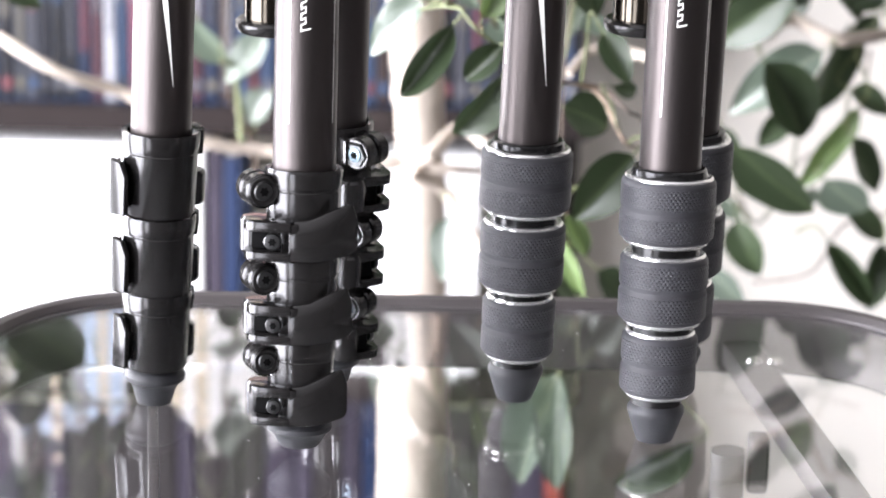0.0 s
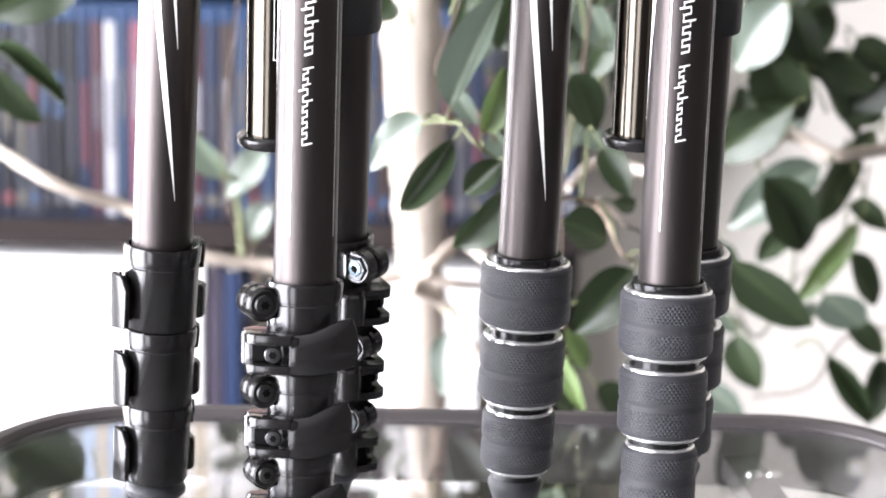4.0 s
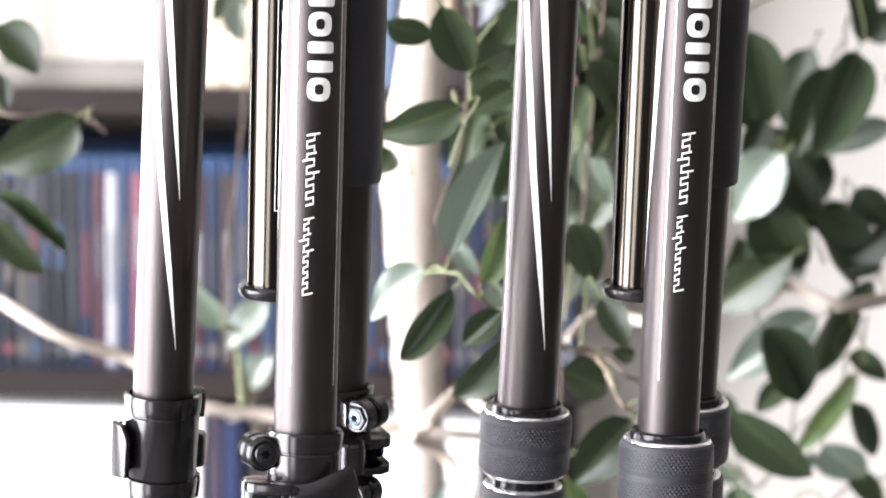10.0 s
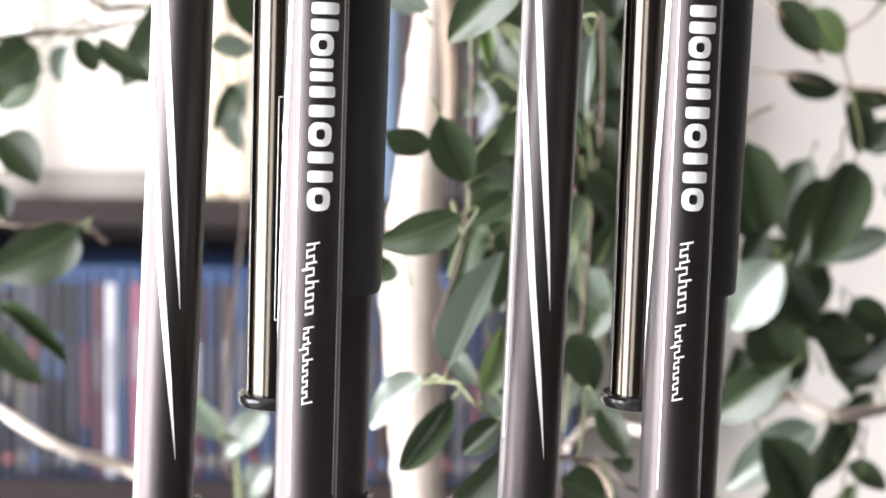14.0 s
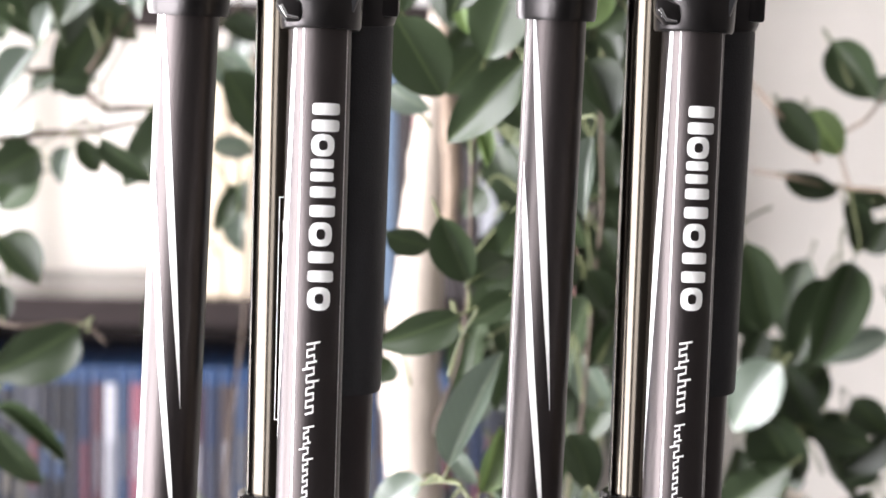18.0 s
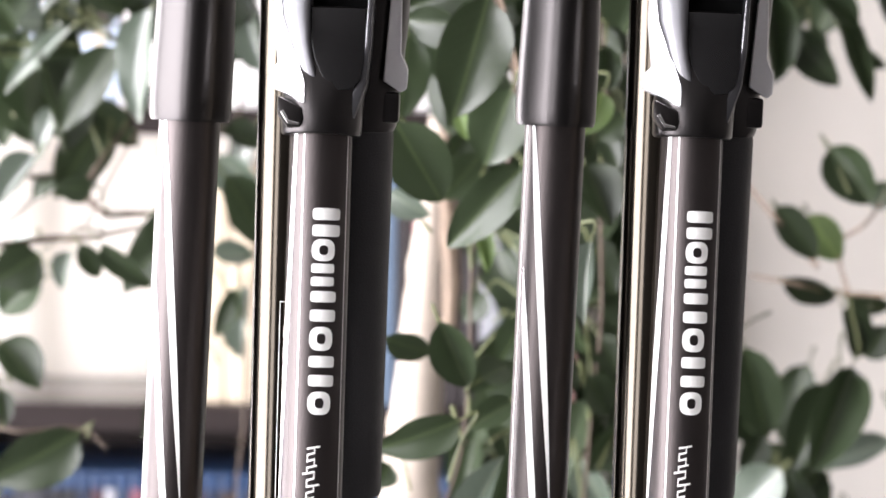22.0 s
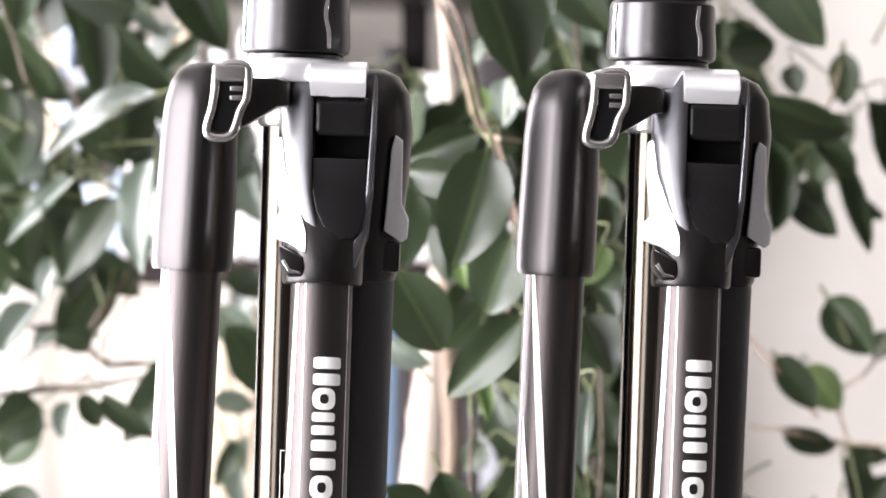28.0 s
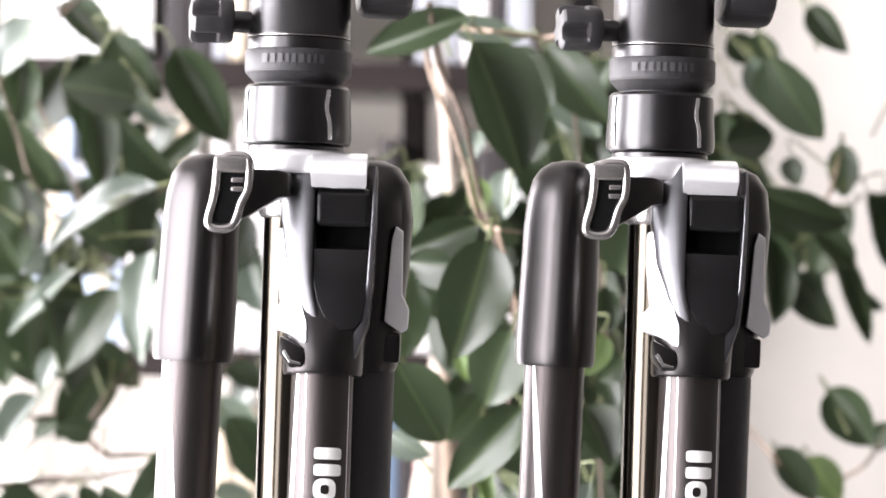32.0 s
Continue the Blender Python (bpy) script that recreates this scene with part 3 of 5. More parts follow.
def twist_locks(leg):
    """Three stacked twist-lock collars with bright rings, and the rubber foot."""
    part("tube_seat", lathe([(.0120, .093), (.0142, .0965), (.0142, .0992), (.0136, .1000), (.0134, .1016), (.0126, .1022), (.0112, .1022)]), BLACK_TUBE, leg, "glossy black collar seat")
    for r, top, low in ((.0171, .0985, .0755), (.0160, .0702, .0458), (.0138, .0412, .0186)):
        h, mid = top - low, (top + low) / 2
        part("bright_ring", lathe([(r - .0022, top - .0008), (r - .0012, top - .0002), (r - .0012, top + .0003), (r - .0018, top + .0009), (r - .0028, top + .0009)]), BRIGHT, leg, "bright steel ring")
        part("twist_collar", lathe([(r - .0026, low), (r - .0012, low + .0004), (r - .0003, low + .0013), (r - .0001, mid - .0012), (r - .0006, mid - .0002),
                                    (r - .0006, mid + .0002), (r - .0001, mid + .0012), (r - .0001, top - .0016), (r - .0007, top - .0006), (r - .0016, top)]), RUBBER, leg, "slate rubber twist collar")
        part("grip_band", band(r, low + .0014, mid - .0012), KNURL, leg)
        part("grip_band", band(r, mid + .0012, top - .0018), KNURL, leg)
        part("bright_ring", lathe([(r - .0044, low - .0016), (r - .0030, low - .0015), (r - .0020, low - .0007), (r - .0017, low + .0004)]), BRIGHT, leg, "bright steel ring")
        part("inner_tube", lathe([(r - .0046, low - .006), (r - .0046, low + .004)]), BLACK_TUBE, leg)
    part("foot", lathe([(.0056, 0), (.0064, .0004), (.0071, .0018), (.0096, .0092), (.0104, .0112), (.0104, .0128), (.0094, .0144), (.0078, .0150), (.0074, .0157)], 40), FOOT, leg, "grey rubber foot tip")
    part("foot_seat", lathe([(.0088, .0135), (.0088, .0178)]), BLACK_TUBE, leg)


def along(a, b):
    """A pose whose z runs from a to b."""
    a, b = Vector(a), Vector(b)
    m = (b - a).normalized().to_track_quat("Z", "Y").to_matrix().to_4x4()
    m.translation = a
    return m


def star_socket(r, n=6):
    out = []
    for i in range(n * 2):
        k = r if i % 2 == 0 else r * .62
        out.append((k * math.cos(math.pi * i / n), k * math.sin(math.pi * i / n)))
    return out


def screw(leg, at, to, r, mat, turn):
    """A screw head with a star socket, seen end on."""
    m = turn @ along(at, to)
    bm = lathe([(r, 0), (r, .0010), (r * .86, .0016), (r * .5, .0018), (.0002, .0018)], 28)
    bm.transform(m)
    part("screw", bm, mat, leg, "dark star-socket screw" if mat is DARK_STEEL else "zinc hexagon nut")
    # a near-black star stands for the shade in the socket
    pts = star_socket(r * .52)
    bm = prism(pts, .0006, 0)
    bm.transform(m @ Matrix.Translation((0, 0, .00175)) @ pose(0, 0, 0, 90))
    part("screw_socket", bm, GAP_SHADE, leg, smooth=False)


def loft(sections, w=.0007):
    """A bar through a row of closed sections with equal numbers of corners."""
    bm = bmesh.new()
    rows = [[bm.verts.new(p) for p in s] for s in sections]
    n = len(rows[0])
    for a, b in zip(rows, rows[1:]):
        for i in range(n):
            bm.faces.new((a[i], a[(i + 1) % n], b[(i + 1) % n], b[i]))
    bm.faces.new(rows[0][::-1]), bm.faces.new(rows[-1])
    bmesh.ops.recalc_face_normals(bm, faces=bm.faces)
    if w:
        soften(bm, w, 2, 35)
    return bm


def polar(r, a, z):
    return (r * math.cos(radians(a)), r * math.sin(radians(a)), z)


def flip_lock(leg, z0, s, deg, shell_s):
    """One flip lock: clamp shell, two screw ears, fork with its pin, and the lever that wraps the front."""
    h = .0315 * (.94 if s < 1 else 1)
    turn = pose(0, 0, 0, 0, 0, deg)
    shell = faceted([(.0100 * shell_s, z0 + .0004), (.0120 * shell_s, z0), (.0126 * shell_s, z0 + .0010), (.0132 * shell_s, z0 + h * .75), (.0129 * shell_s, z0 + h * .762), (.0129 * shell_s, z0 + h * .778), (.0134 * shell_s, z0 + h * .79), (.0138 * shell_s, z0 + h - .0012),
                   (.0133 * shell_s, z0 + h), (.0118 * shell_s, z0 + h - .0004), (.0114 * shell_s, z0 + h - .0022)], 48, 1., 52 + deg)
    part("clamp_shell", shell, NYLON, leg, "dark nylon clamp shell")
    # screw ears
    ez, d = z0 + h * .765, Vector((-.36, .93, 0) if deg == 0 else (-.52, .85, 0)).normalized()
    head = Vector((-.0134 * s, -.0112 * s, ez) if deg == 0 else (-.0142 * s, -.0102 * s, ez))
    for a, b in ((0, .0062), (.0074, .0136)):
        bm = lathe([(.0054 * s, 0), (.0062 * s, .0009), (.0062 * s, (b - a) * s - .0009), (.0054 * s, (b - a) * s)], 32)
        bm.transform(turn @ along(head + d * a * s, head + d * b * s))
        part("screw_ear", bm, NYLON, leg)
    web = block(.012 * s, .0048 * s, .0094 * s, .0008, at=(0, 0, 0))
    web.transform(turn @ Matrix.Translation((-.0105 * s, -.0055 * s, ez)) @ pose(0, 0, 0, 0, 0, 22))
    part("ear_web", web, NYLON, leg)
    web = block(.012 * s, .0046 * s, .0094 * s, .0008)
    web.transform(turn @ Matrix.Translation((-.0135 * s, .0020 * s, ez)) @ pose(0, 0, 0, 0, 0, -4))
    part("ear_web", web, NYLON, leg)
    rim = lathe([(.0048 * s, 0), (.0054 * s, .0005), (.0049 * s, .0009), (.0042 * s, .0005)], 28)
    rim.transform(turn @ along(head + d * .0002, head - d))
    part("screw_recess", rim, SATIN, leg)
    screw(leg, head + d * .0006, head - d, .0036 * s, DARK_STEEL, turn)
    tail = head + d * .0136 * s
    rim = lathe([(.0044 * s, 0), (.0050 * s, .0006), (.0046 * s, .0011), (.0038 * s, .0006)], 6)
    rim.transform(turn @ along(tail - d * .0002, tail + d))
    part("nut_recess", rim, DULL_STEEL, leg, "bright hexagon recess")
    screw(leg, tail - d * .0008, tail + d, .0031 * s, STEEL, turn)
    # fork at the lever's hinge: two plates with a pin between them
    fork = [(-.0200, -.0030), (-.0200, -.0105), (-.0185, -.0142), (-.0155, -.0158), (-.0035, -.0166), (-.0010, -.0120), (-.0080, -.0088), (-.0120, -.0030)]
    for lo, hi in ((.0002, .0034), (.0104, .0142)):
        bm = prism([(x * s, y * s) for x, y in fork], (hi - lo), .0007)
        bm.transform(turn @ Matrix.Translation((0, 0, z0 + (lo + hi) / 2)) @ pose(0, 0, 0, 90) @ Matrix.Diagonal((1, 1, -1, 1)))
        bmesh.ops.recalc_face_normals(bm, faces=bm.faces)
        part("fork_plate", bm, NYLON, leg)
    # near-black block standing for the shade between the plates
    bm = block(.0150 * s, .0040 * s, .0066, .0004)
    bm.transform(turn @ Matrix.Translation((-.0098 * s, -.0082 * s, z0 + .0069)) @ pose(0, 0, 0, 0, 0, -7))
    part("fork_gap", bm, GAP_SHADE, leg, "near-black block for the shade inside the fork")
    bm = block(.0035 * s, .0050 * s, .0130, .0008)
    bm.transform(turn @ Matrix.Translation((-.0024 * s, -.0136 * s, z0 + .0070)))
    part("fork_cheek", bm, NYLON, leg)
    screw(leg, Vector((-.0098 * s, -.0130 * s, z0 + .0069)), Vector((-.0104 * s, -.0230 * s, z0 + .0069)), .0031 * s, DARK_STEEL, turn)
    # near-black disc on the plate paints the shade of a pin hole
    bm = lathe([(.0024 * s, 0), (.0024 * s, .0003)], 20)
    bm.transform(turn @ Matrix.Translation((-.0120 * s, -.0105 * s, z0 + .0139)))
    part("pin_hole", bm, GAP_SHADE, leg)
    bm = lathe([(.0048 * s, 0), (.0056 * s, .0010), (.0056 * s, .0118), (.0048 * s, .0128)], 28)
    bm.transform(turn @ Matrix.Translation((-.0166 * s, .0008 * s, z0 + .0007)))
    part("hinge_barrel", bm, NYLON, leg)
    # lever
    rows = []
    sweep = [(256, .0120, .0166, .0004, .0140), (268, .0128, .0166, .0003, .0142), (285, .0132, .0170, .0003, .0150)]
    if deg == 0:
        sweep += [(299, .0136, .0178, .0008, .0166), (312, .0156, .0194, .0016, .0184), (324, .0174, .0210, .0024, .0196), (331, .0186, .0219, .0030, .0200), (333.5, .0192, .0221, .0042, .0190)]
    else:
        sweep += [(300, .0138, .0172, .0010, .0168), (318, .0148, .0180, .0010, .0205), (334, .0156, .0184, .0010, .0220)]
    for a, ri, ro, zl, zh in sweep:
        rows.append([polar(ri * s, a, z0 + zl), polar((ro - .0006) * s, a, z0 + zl), polar(ro * s, a, z0 + zl + .0009), polar(ro * s, a, z0 + zh - .0044), polar((ro - .0020) * s, a, z0 + zh), polar(ri * s, a, z0 + zh)])
    bm = loft(rows, .0009)
    bm.transform(turn)
    if deg != 0:
        # its flat tip stands off the shell
        tip = prism([(x * s, z) for x, z in ((-.0046, .0010), (.0040, .0018), (.0044, .0160), (.0012, .0212), (-.0046, .0220))], .0024, .0008, 3)
        tip.transform(turn @ Matrix.Translation(polar(.0176 * s, 344, z0)) @ pose(0, 0, 0, 0, 0, 80))
        bm = joined(bm, tip)
    part("lever", bm, NYLON, leg, "dark nylon flip lever")


def flip_locks(leg, deg):
    for z0, s, shell_s in ((.0745, 1., 1.), (.0446, .93, .955), (.0150, .87, .9)):
        flip_lock(leg, z0 - (.0011 if deg == 0 else 0), s, deg, shell_s * (1.05 if deg == -124 else 1))
    low = .0035 if deg == 0 else 0
    part("foot", lathe([(.0050, low), (.0066, low + .0005), (.0082, .0062), (.0092, .0082), (.0114, .0100), (.0116, .0116), (.0106, .0134), (.0084, .0152)], 32), FOOT, leg, "grey rubber foot tip")


def shell_top(leg):
    """Smooth domed cap of a folded leg, seen on its outer side."""
    rows = []
    for z, r, dx in ((.3205, .0128, 0), (.3222, .0134, 0), (.330, .0135, 0), (.345, .0134, .0002), (.360, .0131, .0003), (.374, .0128, .0003), (.384, .0123, .0006), (.391, .0112, .0010), (.3955, .0092, .0016), (.3982, .0062, .0022), (.3992, .0020, .0026)):
        row = []
        for i in range(64):
            t = 2 * math.pi * i / 64
            x, y = [r * math.copysign(abs(f) ** .72, f) for f in (math.cos(t), math.sin(t))]
            c, d = math.cos(radians(-36)), math.sin(radians(-36))
            row.append((x * c - y * d + dx, x * d + y * c, .3218 + (z - .3205) * .9644))
        rows.append(row)
    part("leg_cap", loft(rows, 0), BLACK, leg, "glossy black domed leg cap")


def hinged_top(leg):
    """Hinge casting of the front leg: socket, two cheeks, dark recess, barrel, and the silver angle catch."""
    rows = []
    for z, x0, x1, y0, y1, e in ((.3196, -.0136, .0136, -.0136, .0136, 1), (.3206, -.0143, .0143, -.0143, .0143, 1), (.329, -.0145, .0147, -.0143, .0143, .95), (.336, -.0142, .0152, -.0136, .0138, .8),
                                 (.344, -.0135, .0160, -.0126, .0130, .6), (.352, -.0115, .0162, -.0120, .0120, .5), (.3635, -.0100, .0160, -.0118, .0115, .45), (.3645, -.0090, .0150, -.0108, .0105, .45)):
        row = []
        for i in range(48):
            t = 2 * math.pi * i / 48
            c, d = math.copysign(abs(math.cos(t)) ** e, math.cos(t)), math.copysign(abs(math.sin(t)) ** e, math.sin(t))
            row.append(((x0 + x1) / 2 + (x1 - x0) / 2 * c, (y0 + y1) / 2 + (y1 - y0) / 2 * d, z))
        rows.append(row)
    part("socket", loft(rows, 0), BLACK, leg, "black leg socket")
    sections = []
    for z, x0, x1, y in ((.3330, -.0050, -.0002, -.0112), (.3385, -.0066, -.0012, -.0130), (.3430, -.0084, -.0022, -.0138), (.3470, -.0098, -.0032, -.0143), (.3520, -.0114, -.0040, -.0147), (.3600, -.0142, -.0042, -.0150),
                         (.3720, -.0158, -.0042, -.0152), (.3745, -.0164, -.0042, -.0152), (.3830, -.0166, -.0042, -.0150), (.3900, -.0162, -.0043, -.0144), (.3950, -.0148, -.0047, -.0132), (.3978, -.0118, -.0057, -.0108)):
        w = x1 - x0
        sections.append([(x0, .006, z), (x0, y + w * .52, z), (x0 + w * .08, y + w * .36, z), (x0 + w * .24, y + w * .21, z), (x0 + w * .46, y + w * .10, z), (x0 + w * .68, y + w * .03, z), (x0 + w * .84, y, z), (x1 - .0005, y + .0001, z), (x1, y + .0008, z), (x1, .006, z)])
    part("cheek", loft(sections, .0004), LIT_BLACK, leg, "glossy dark hinge cheek")
    sections = []
    for z, x0, x1, y in ((.3255, .0060, .0120, -.0092), (.338, .0128, .0160, -.0112), (.352, .0150, .0172, -.0134), (.375, .0160, .0178, -.0140), (.388, .0162, .0178, -.0128), (.3945, .0164, .0176, -.0092)):
        sections.append([(x0, .006, z), (x0, y + .0004, z), (x0 + .0004, y, z), (x1 - .0006, y, z), (x1, y + .0008, z), (x1, .006, z)])
    part("cheek", loft(sections, .0003), LIT_BLACK, leg, "glossy dark hinge cheek")
    plate = [(.0000, .3400), (.0022, .3362), (.0060, .3348), (.0105, .3352), (.0138, .3385), (.0150, .346), (.0150, .3638), (-.0044, .3638), (-.0042, .353), (-.0024, .3450)]
    bm = prism(plate, .003, .0006, 2)
    bm.transform(Matrix.Translation((0, -.0118, 0)))
    part("recess_plate", bm, BLACK_TUBE, leg, "glossy dark shield plate")
    part("hinge_barrel", block(.0206, .011, .0140, .0030, 4, at=(.0058, -.0086, .3788)), BLACK_TUBE, leg, "glossy black hinge block")
    # near-black block put in for the shade behind the hinge
    part("recess_shadow", block(.0200, .004, .014, .0006, at=(.0061, -.0040, .3680)), GAP_SHADE, leg)
    catch = [(-.0112, .3727), (-.0108, .3576), (-.0088, .3475), (-.0056, .3374), (-.0054, .3300), (-.0085, .3305), (-.0120, .3335), (-.0182, .3362), (-.0190, .3385), (-.0186, .3420), (-.0158, .3445), (-.0176, .3600), (-.0176, .3715)]
    bm = prism(catch, .0085, .0010, 3)
    bm.transform(Matrix.Translation((0, -.0100, 0)))
    for v in bm.verts:
        v.co.y += max(0, -.0055 - v.co.x) * .75  # the catch faces outwards
    part("angle_catch", bm, SILVER, leg, "silver leg-angle catch")
    bm = prism([(-.0150, .3325), (-.0066, .3285), (-.0058, .3245), (-.0070, .3215), (-.0115, .3215), (-.0150, .326)], .010, .001)
    bm.transform(Matrix.Translation((0, -.0088, 0)))
    part("catch_pocket", bm, BLACK, leg)
    bm = prism([(-.0140, .3268), (-.0128, .3275), (-.0108, .3240), (-.0072, .3232), (-.0070, .3222), (-.0112, .3226)], .0015, .0003)
    bm.transform(Matrix.Translation((0, -.0136, 0)))
    part("catch_spring", bm, CHROME, leg, "bright spring plate")


def back_top(leg):
    """Hinge casting of the back leg, of which the outer edge with its catch shows."""
    rows = []
    for z, r, dx in ((.3195, .0142, 0), (.3215, .0150, 0), (.335, .0152, .0006), (.355, .0150, .0028), (.375, .0148, .0040), (.388, .0134, .0038), (.394, .0098, .0034), (.3965, .0045, .0030)):
        rows.append([(r * math.cos(2 * math.pi * i / 32) + dx, r * math.sin(2 * math.pi * i / 32), z) for i in range(32)])
    part("leg_cap", loft(rows, 0), BLACK, leg, "black hinge casting")
    catch = [(.0128, .3731), (.0156, .3712), (.0160, .3484), (.0188, .3425), (.0184, .3357), (.0164, .3342), (.0097, .3383), (.0101, .3437), (.0115, .3684)]
    bm = prism(catch, .010, .0008, 3)
    bm.transform(Matrix.Translation((0, -.0100, 0)))
    part("angle_catch", bm, SILVER, leg, "silver leg-angle catch")
    bm = block(.007, .012, .011, .0015, at=(.0125, -.0055, .3285))
    part("catch_pocket", bm, BLACK, leg)


def fluted(r, length, n=6, depth=.0016):
    """A knob with finger grooves, its axis along z."""
    rows = []
    for z, k in ((0, .82), (.0012, .95), (.003, 1.), (length - .003, 1.), (length - .001, .93), (length, .8)):
        rows.append([((r * k - depth * max(0, math.cos(n * a)) ** 2) * math.cos(a), (r * k - depth * max(0, math.cos(n * a)) ** 2) * math.sin(a), z * 1.0) for a in [2 * math.pi * i / 72 for i in range(72)]])
    return loft(rows, 0)


def winged(r, length, deg, n=4, scoop=.0042):
    """A knob with a plain inner rim and thumb scoops cut into its rounded outer end, its axis along z."""
    rows = []
    for z, k, d in ((0, .90, 0), (.0008, .97, 0), (.0046, 1., 0), (.0050, 1., .02), (.0056, 1., .9), (.0080, 1.01, 1), (length * .80, 1.04, 1), (length * .92, 1.0, .85), (length * .985, .86, .6), (length, .62, .3)):
        row = []
        for i in range(96):
            a = 2 * math.pi * i / 96
            c = max(0, math.cos(n * (a - radians(deg))) + .25) / 1.25
            q = r * k - scoop * d * min(1, 1.6 * c) * c ** .4
            row.append((q * math.cos(a), q * math.sin(a), z))
        rows.append(row)
    return loft(rows, 0)


def crown_and_head(body, m, labelled):
    """Silver crown on the column, locking loop, column collar and the ball head's base. Heights are from the column's lower end."""
    k = .1463
    col = part("column", lathe([(.0104, .002), (.0108, .0025), (.0108, .2490)], 48), COLUMN, body, "glossy black centre column", m=m)
    part("end_cap", lathe([(.0100, -.0020), (.0128, -.0012), (.0139, .0006), (.0139, .0024), (.0128, .0034), (.0108, .0036)], 48), NYLON, col, "black flanged end cap")
    if labelled:
        part("label_frame", joined(decal([(.2385 - k + .02, -2, -.7), (.178 - k, -2, -.7)], .0108, steps=2), decal([(.2585 - k, -2, 30), (.2582 - k, -2, 30)], .0108), decal([(.1783 - k, -2, 30), (.178 - k, -2, 30)], .0108)), PRINT, col, "white outline of a small label")
        for i in range(8):
            part("label_line", decal([(.250 - k - i * .0078, 6, 8.5), (.250 - k - i * .0078 - .0042, 6, 8.5)], .0108, steps=2), PRINT, col)
    # crown: three silver arms in one casting
    outline = []
    for i in range(72):
        r = .0195
        for a, reach in ((150, .0165), (52, .0095)):
            d = (i * 5 - a + 180) % 360 - 180
            r += reach * math.exp(-(d / 19) ** 4)
        outline.append((r * math.cos(radians(i * 5)), r * math.sin(radians(i * 5))))
    bm = prism(outline, .0085, 0)
    bm.transform(pose(0, 0, .3942 - k, 90) @ Matrix.Diagonal((1, 1, -1, 1)))
    bmesh.ops.recalc_face_normals(bm, faces=bm.faces)
    soften(bm, .0022, 4, 60)
    for v in bm.verts:
        v.co.z -= max(0, math.hypot(v.co.x, v.co.y) - .0175) * .28  # the arms droop
    part("crown", bm, SILVER, body, "silver painted three-armed crown", m=m)
    part("crown_neck", lathe([(.0118, .374 - k), (.0128, .3755 - k), (.0128, .392 - k)], 40), PALE, body, "silver sleeve under the crown", m=m)
    # tongue over the front hinge
    arm = [(-.0098, 0), (.0098, 0), (.0098, .0095), (.0086, .0125), (-.0086, .0125), (-.0098, .0095)]
    rows = []
    for y, z in ((-.012, .3976), (-.020, .3976), (-.0255, .3970), (-.0298, .3956), (-.0328, .3936), (-.0343, .3916), (-.0348, .3896)):
        rows.append([(x * 1.0, y, z - k) for x in (-.0100, -.0094, .0094, .0100)] + [(x, y + .005, z - .005 - k) for x in (.0098, -.0098)])
    bm = loft(rows, .0008)
    bm.transform(Matrix.Translation((.0168, .0095, .0002)))
    part("crown_tongue", bm, SILVER, body, "silver rounded hinge tongue", m=m)
    # locking loop on its arm
    loop = smooth_line([(-.0290, 0, .3960 - k), (-.0238, 0, .3960 - k), (-.0226, 0, .3925 - k), (-.0228, 0, .384 - k), (-.0245, 0, .3790 - k), (-.0262, 0, .3718 - k), (-.0285, 0, .3692 - k), (-.0325, 0, .3694 - k),
                        (-.0338, 0, .3722 - k), (-.0324, 0, .3800 - k), (-.0318, 0, .386 - k), (-.0316, 0, .3935 - k)], 5)
    loop = [(-.0210 + (x + .0282) * 1.22, y, .3692 - k + (z - .3692 + k) * .945) for x, y, z in loop]
    bm = rod([(x, -.0330, z) for x, y, z in loop], .0016, 12, True)
    lp = part("locking_loop", bm, PALE, body, "bare alloy locking loop", m=m)
    back = loft([[(x, -.0325, z) for x, y, z in loop], [(x + .0015, -.0275, z) for x, y, z in loop]], 0)
    part("loop_shroud", back, BLACK, lp)
    # near-black plug stands for the shaded hollow of the loop
    part("loop_hole", loft([[(-.0212 + (x + .0212) * .78, -.0333, .3826 - k + (z - .3826 + k) * .86) for x, y, z in loop], [(-.0212 + (x + .0212) * .78, -.0320, .3826 - k + (z - .3826 + k) * .86) for x, y, z in loop]], 0), GAP_SHADE, lp)
    part("loop_cap", block(.0122, .0050, .0064, .0022, 3, at=(-.0205, -.0325, .3918 - k)), PALE, lp)
    for z in (.3862, .3830):
        part("loop_rung", block(.0044, .0012, .0018, .0004, at=(-.0180, -.0336, z - k)), PALE, lp)
    arm = loft([[(-.0164, -.030, .3905 - k), (-.0164, -.030, .3725 - k), (-.0168, -.022, .3725 - k), (-.0168, -.022, .3905 - k)],
                [(-.0090, -.029, .3905 - k), (-.0090, -.029, .3770 - k), (-.0090, -.020, .3770 - k), (-.0090, -.020, .3905 - k)],
                [(-.0040, -.027, .3905 - k), (-.0040, -.027, .3805 - k), (-.0040, -.016, .3805 - k), (-.0040, -.016, .3905 - k)],
                [(.0000, -.024, .3895 - k), (.0000, -.024, .3810 - k), (.0000, -.010, .3810 - k), (.0000, -.010, .3895 - k)]], .0012)
    part("loop_arm", arm, BLACK, lp)
    # collar and head
    part("column_neck", lathe([(.0172, .393 - k), (.0174, .3998 - k), (.0166, .4010 - k)], 48), SATIN, body, m=m)
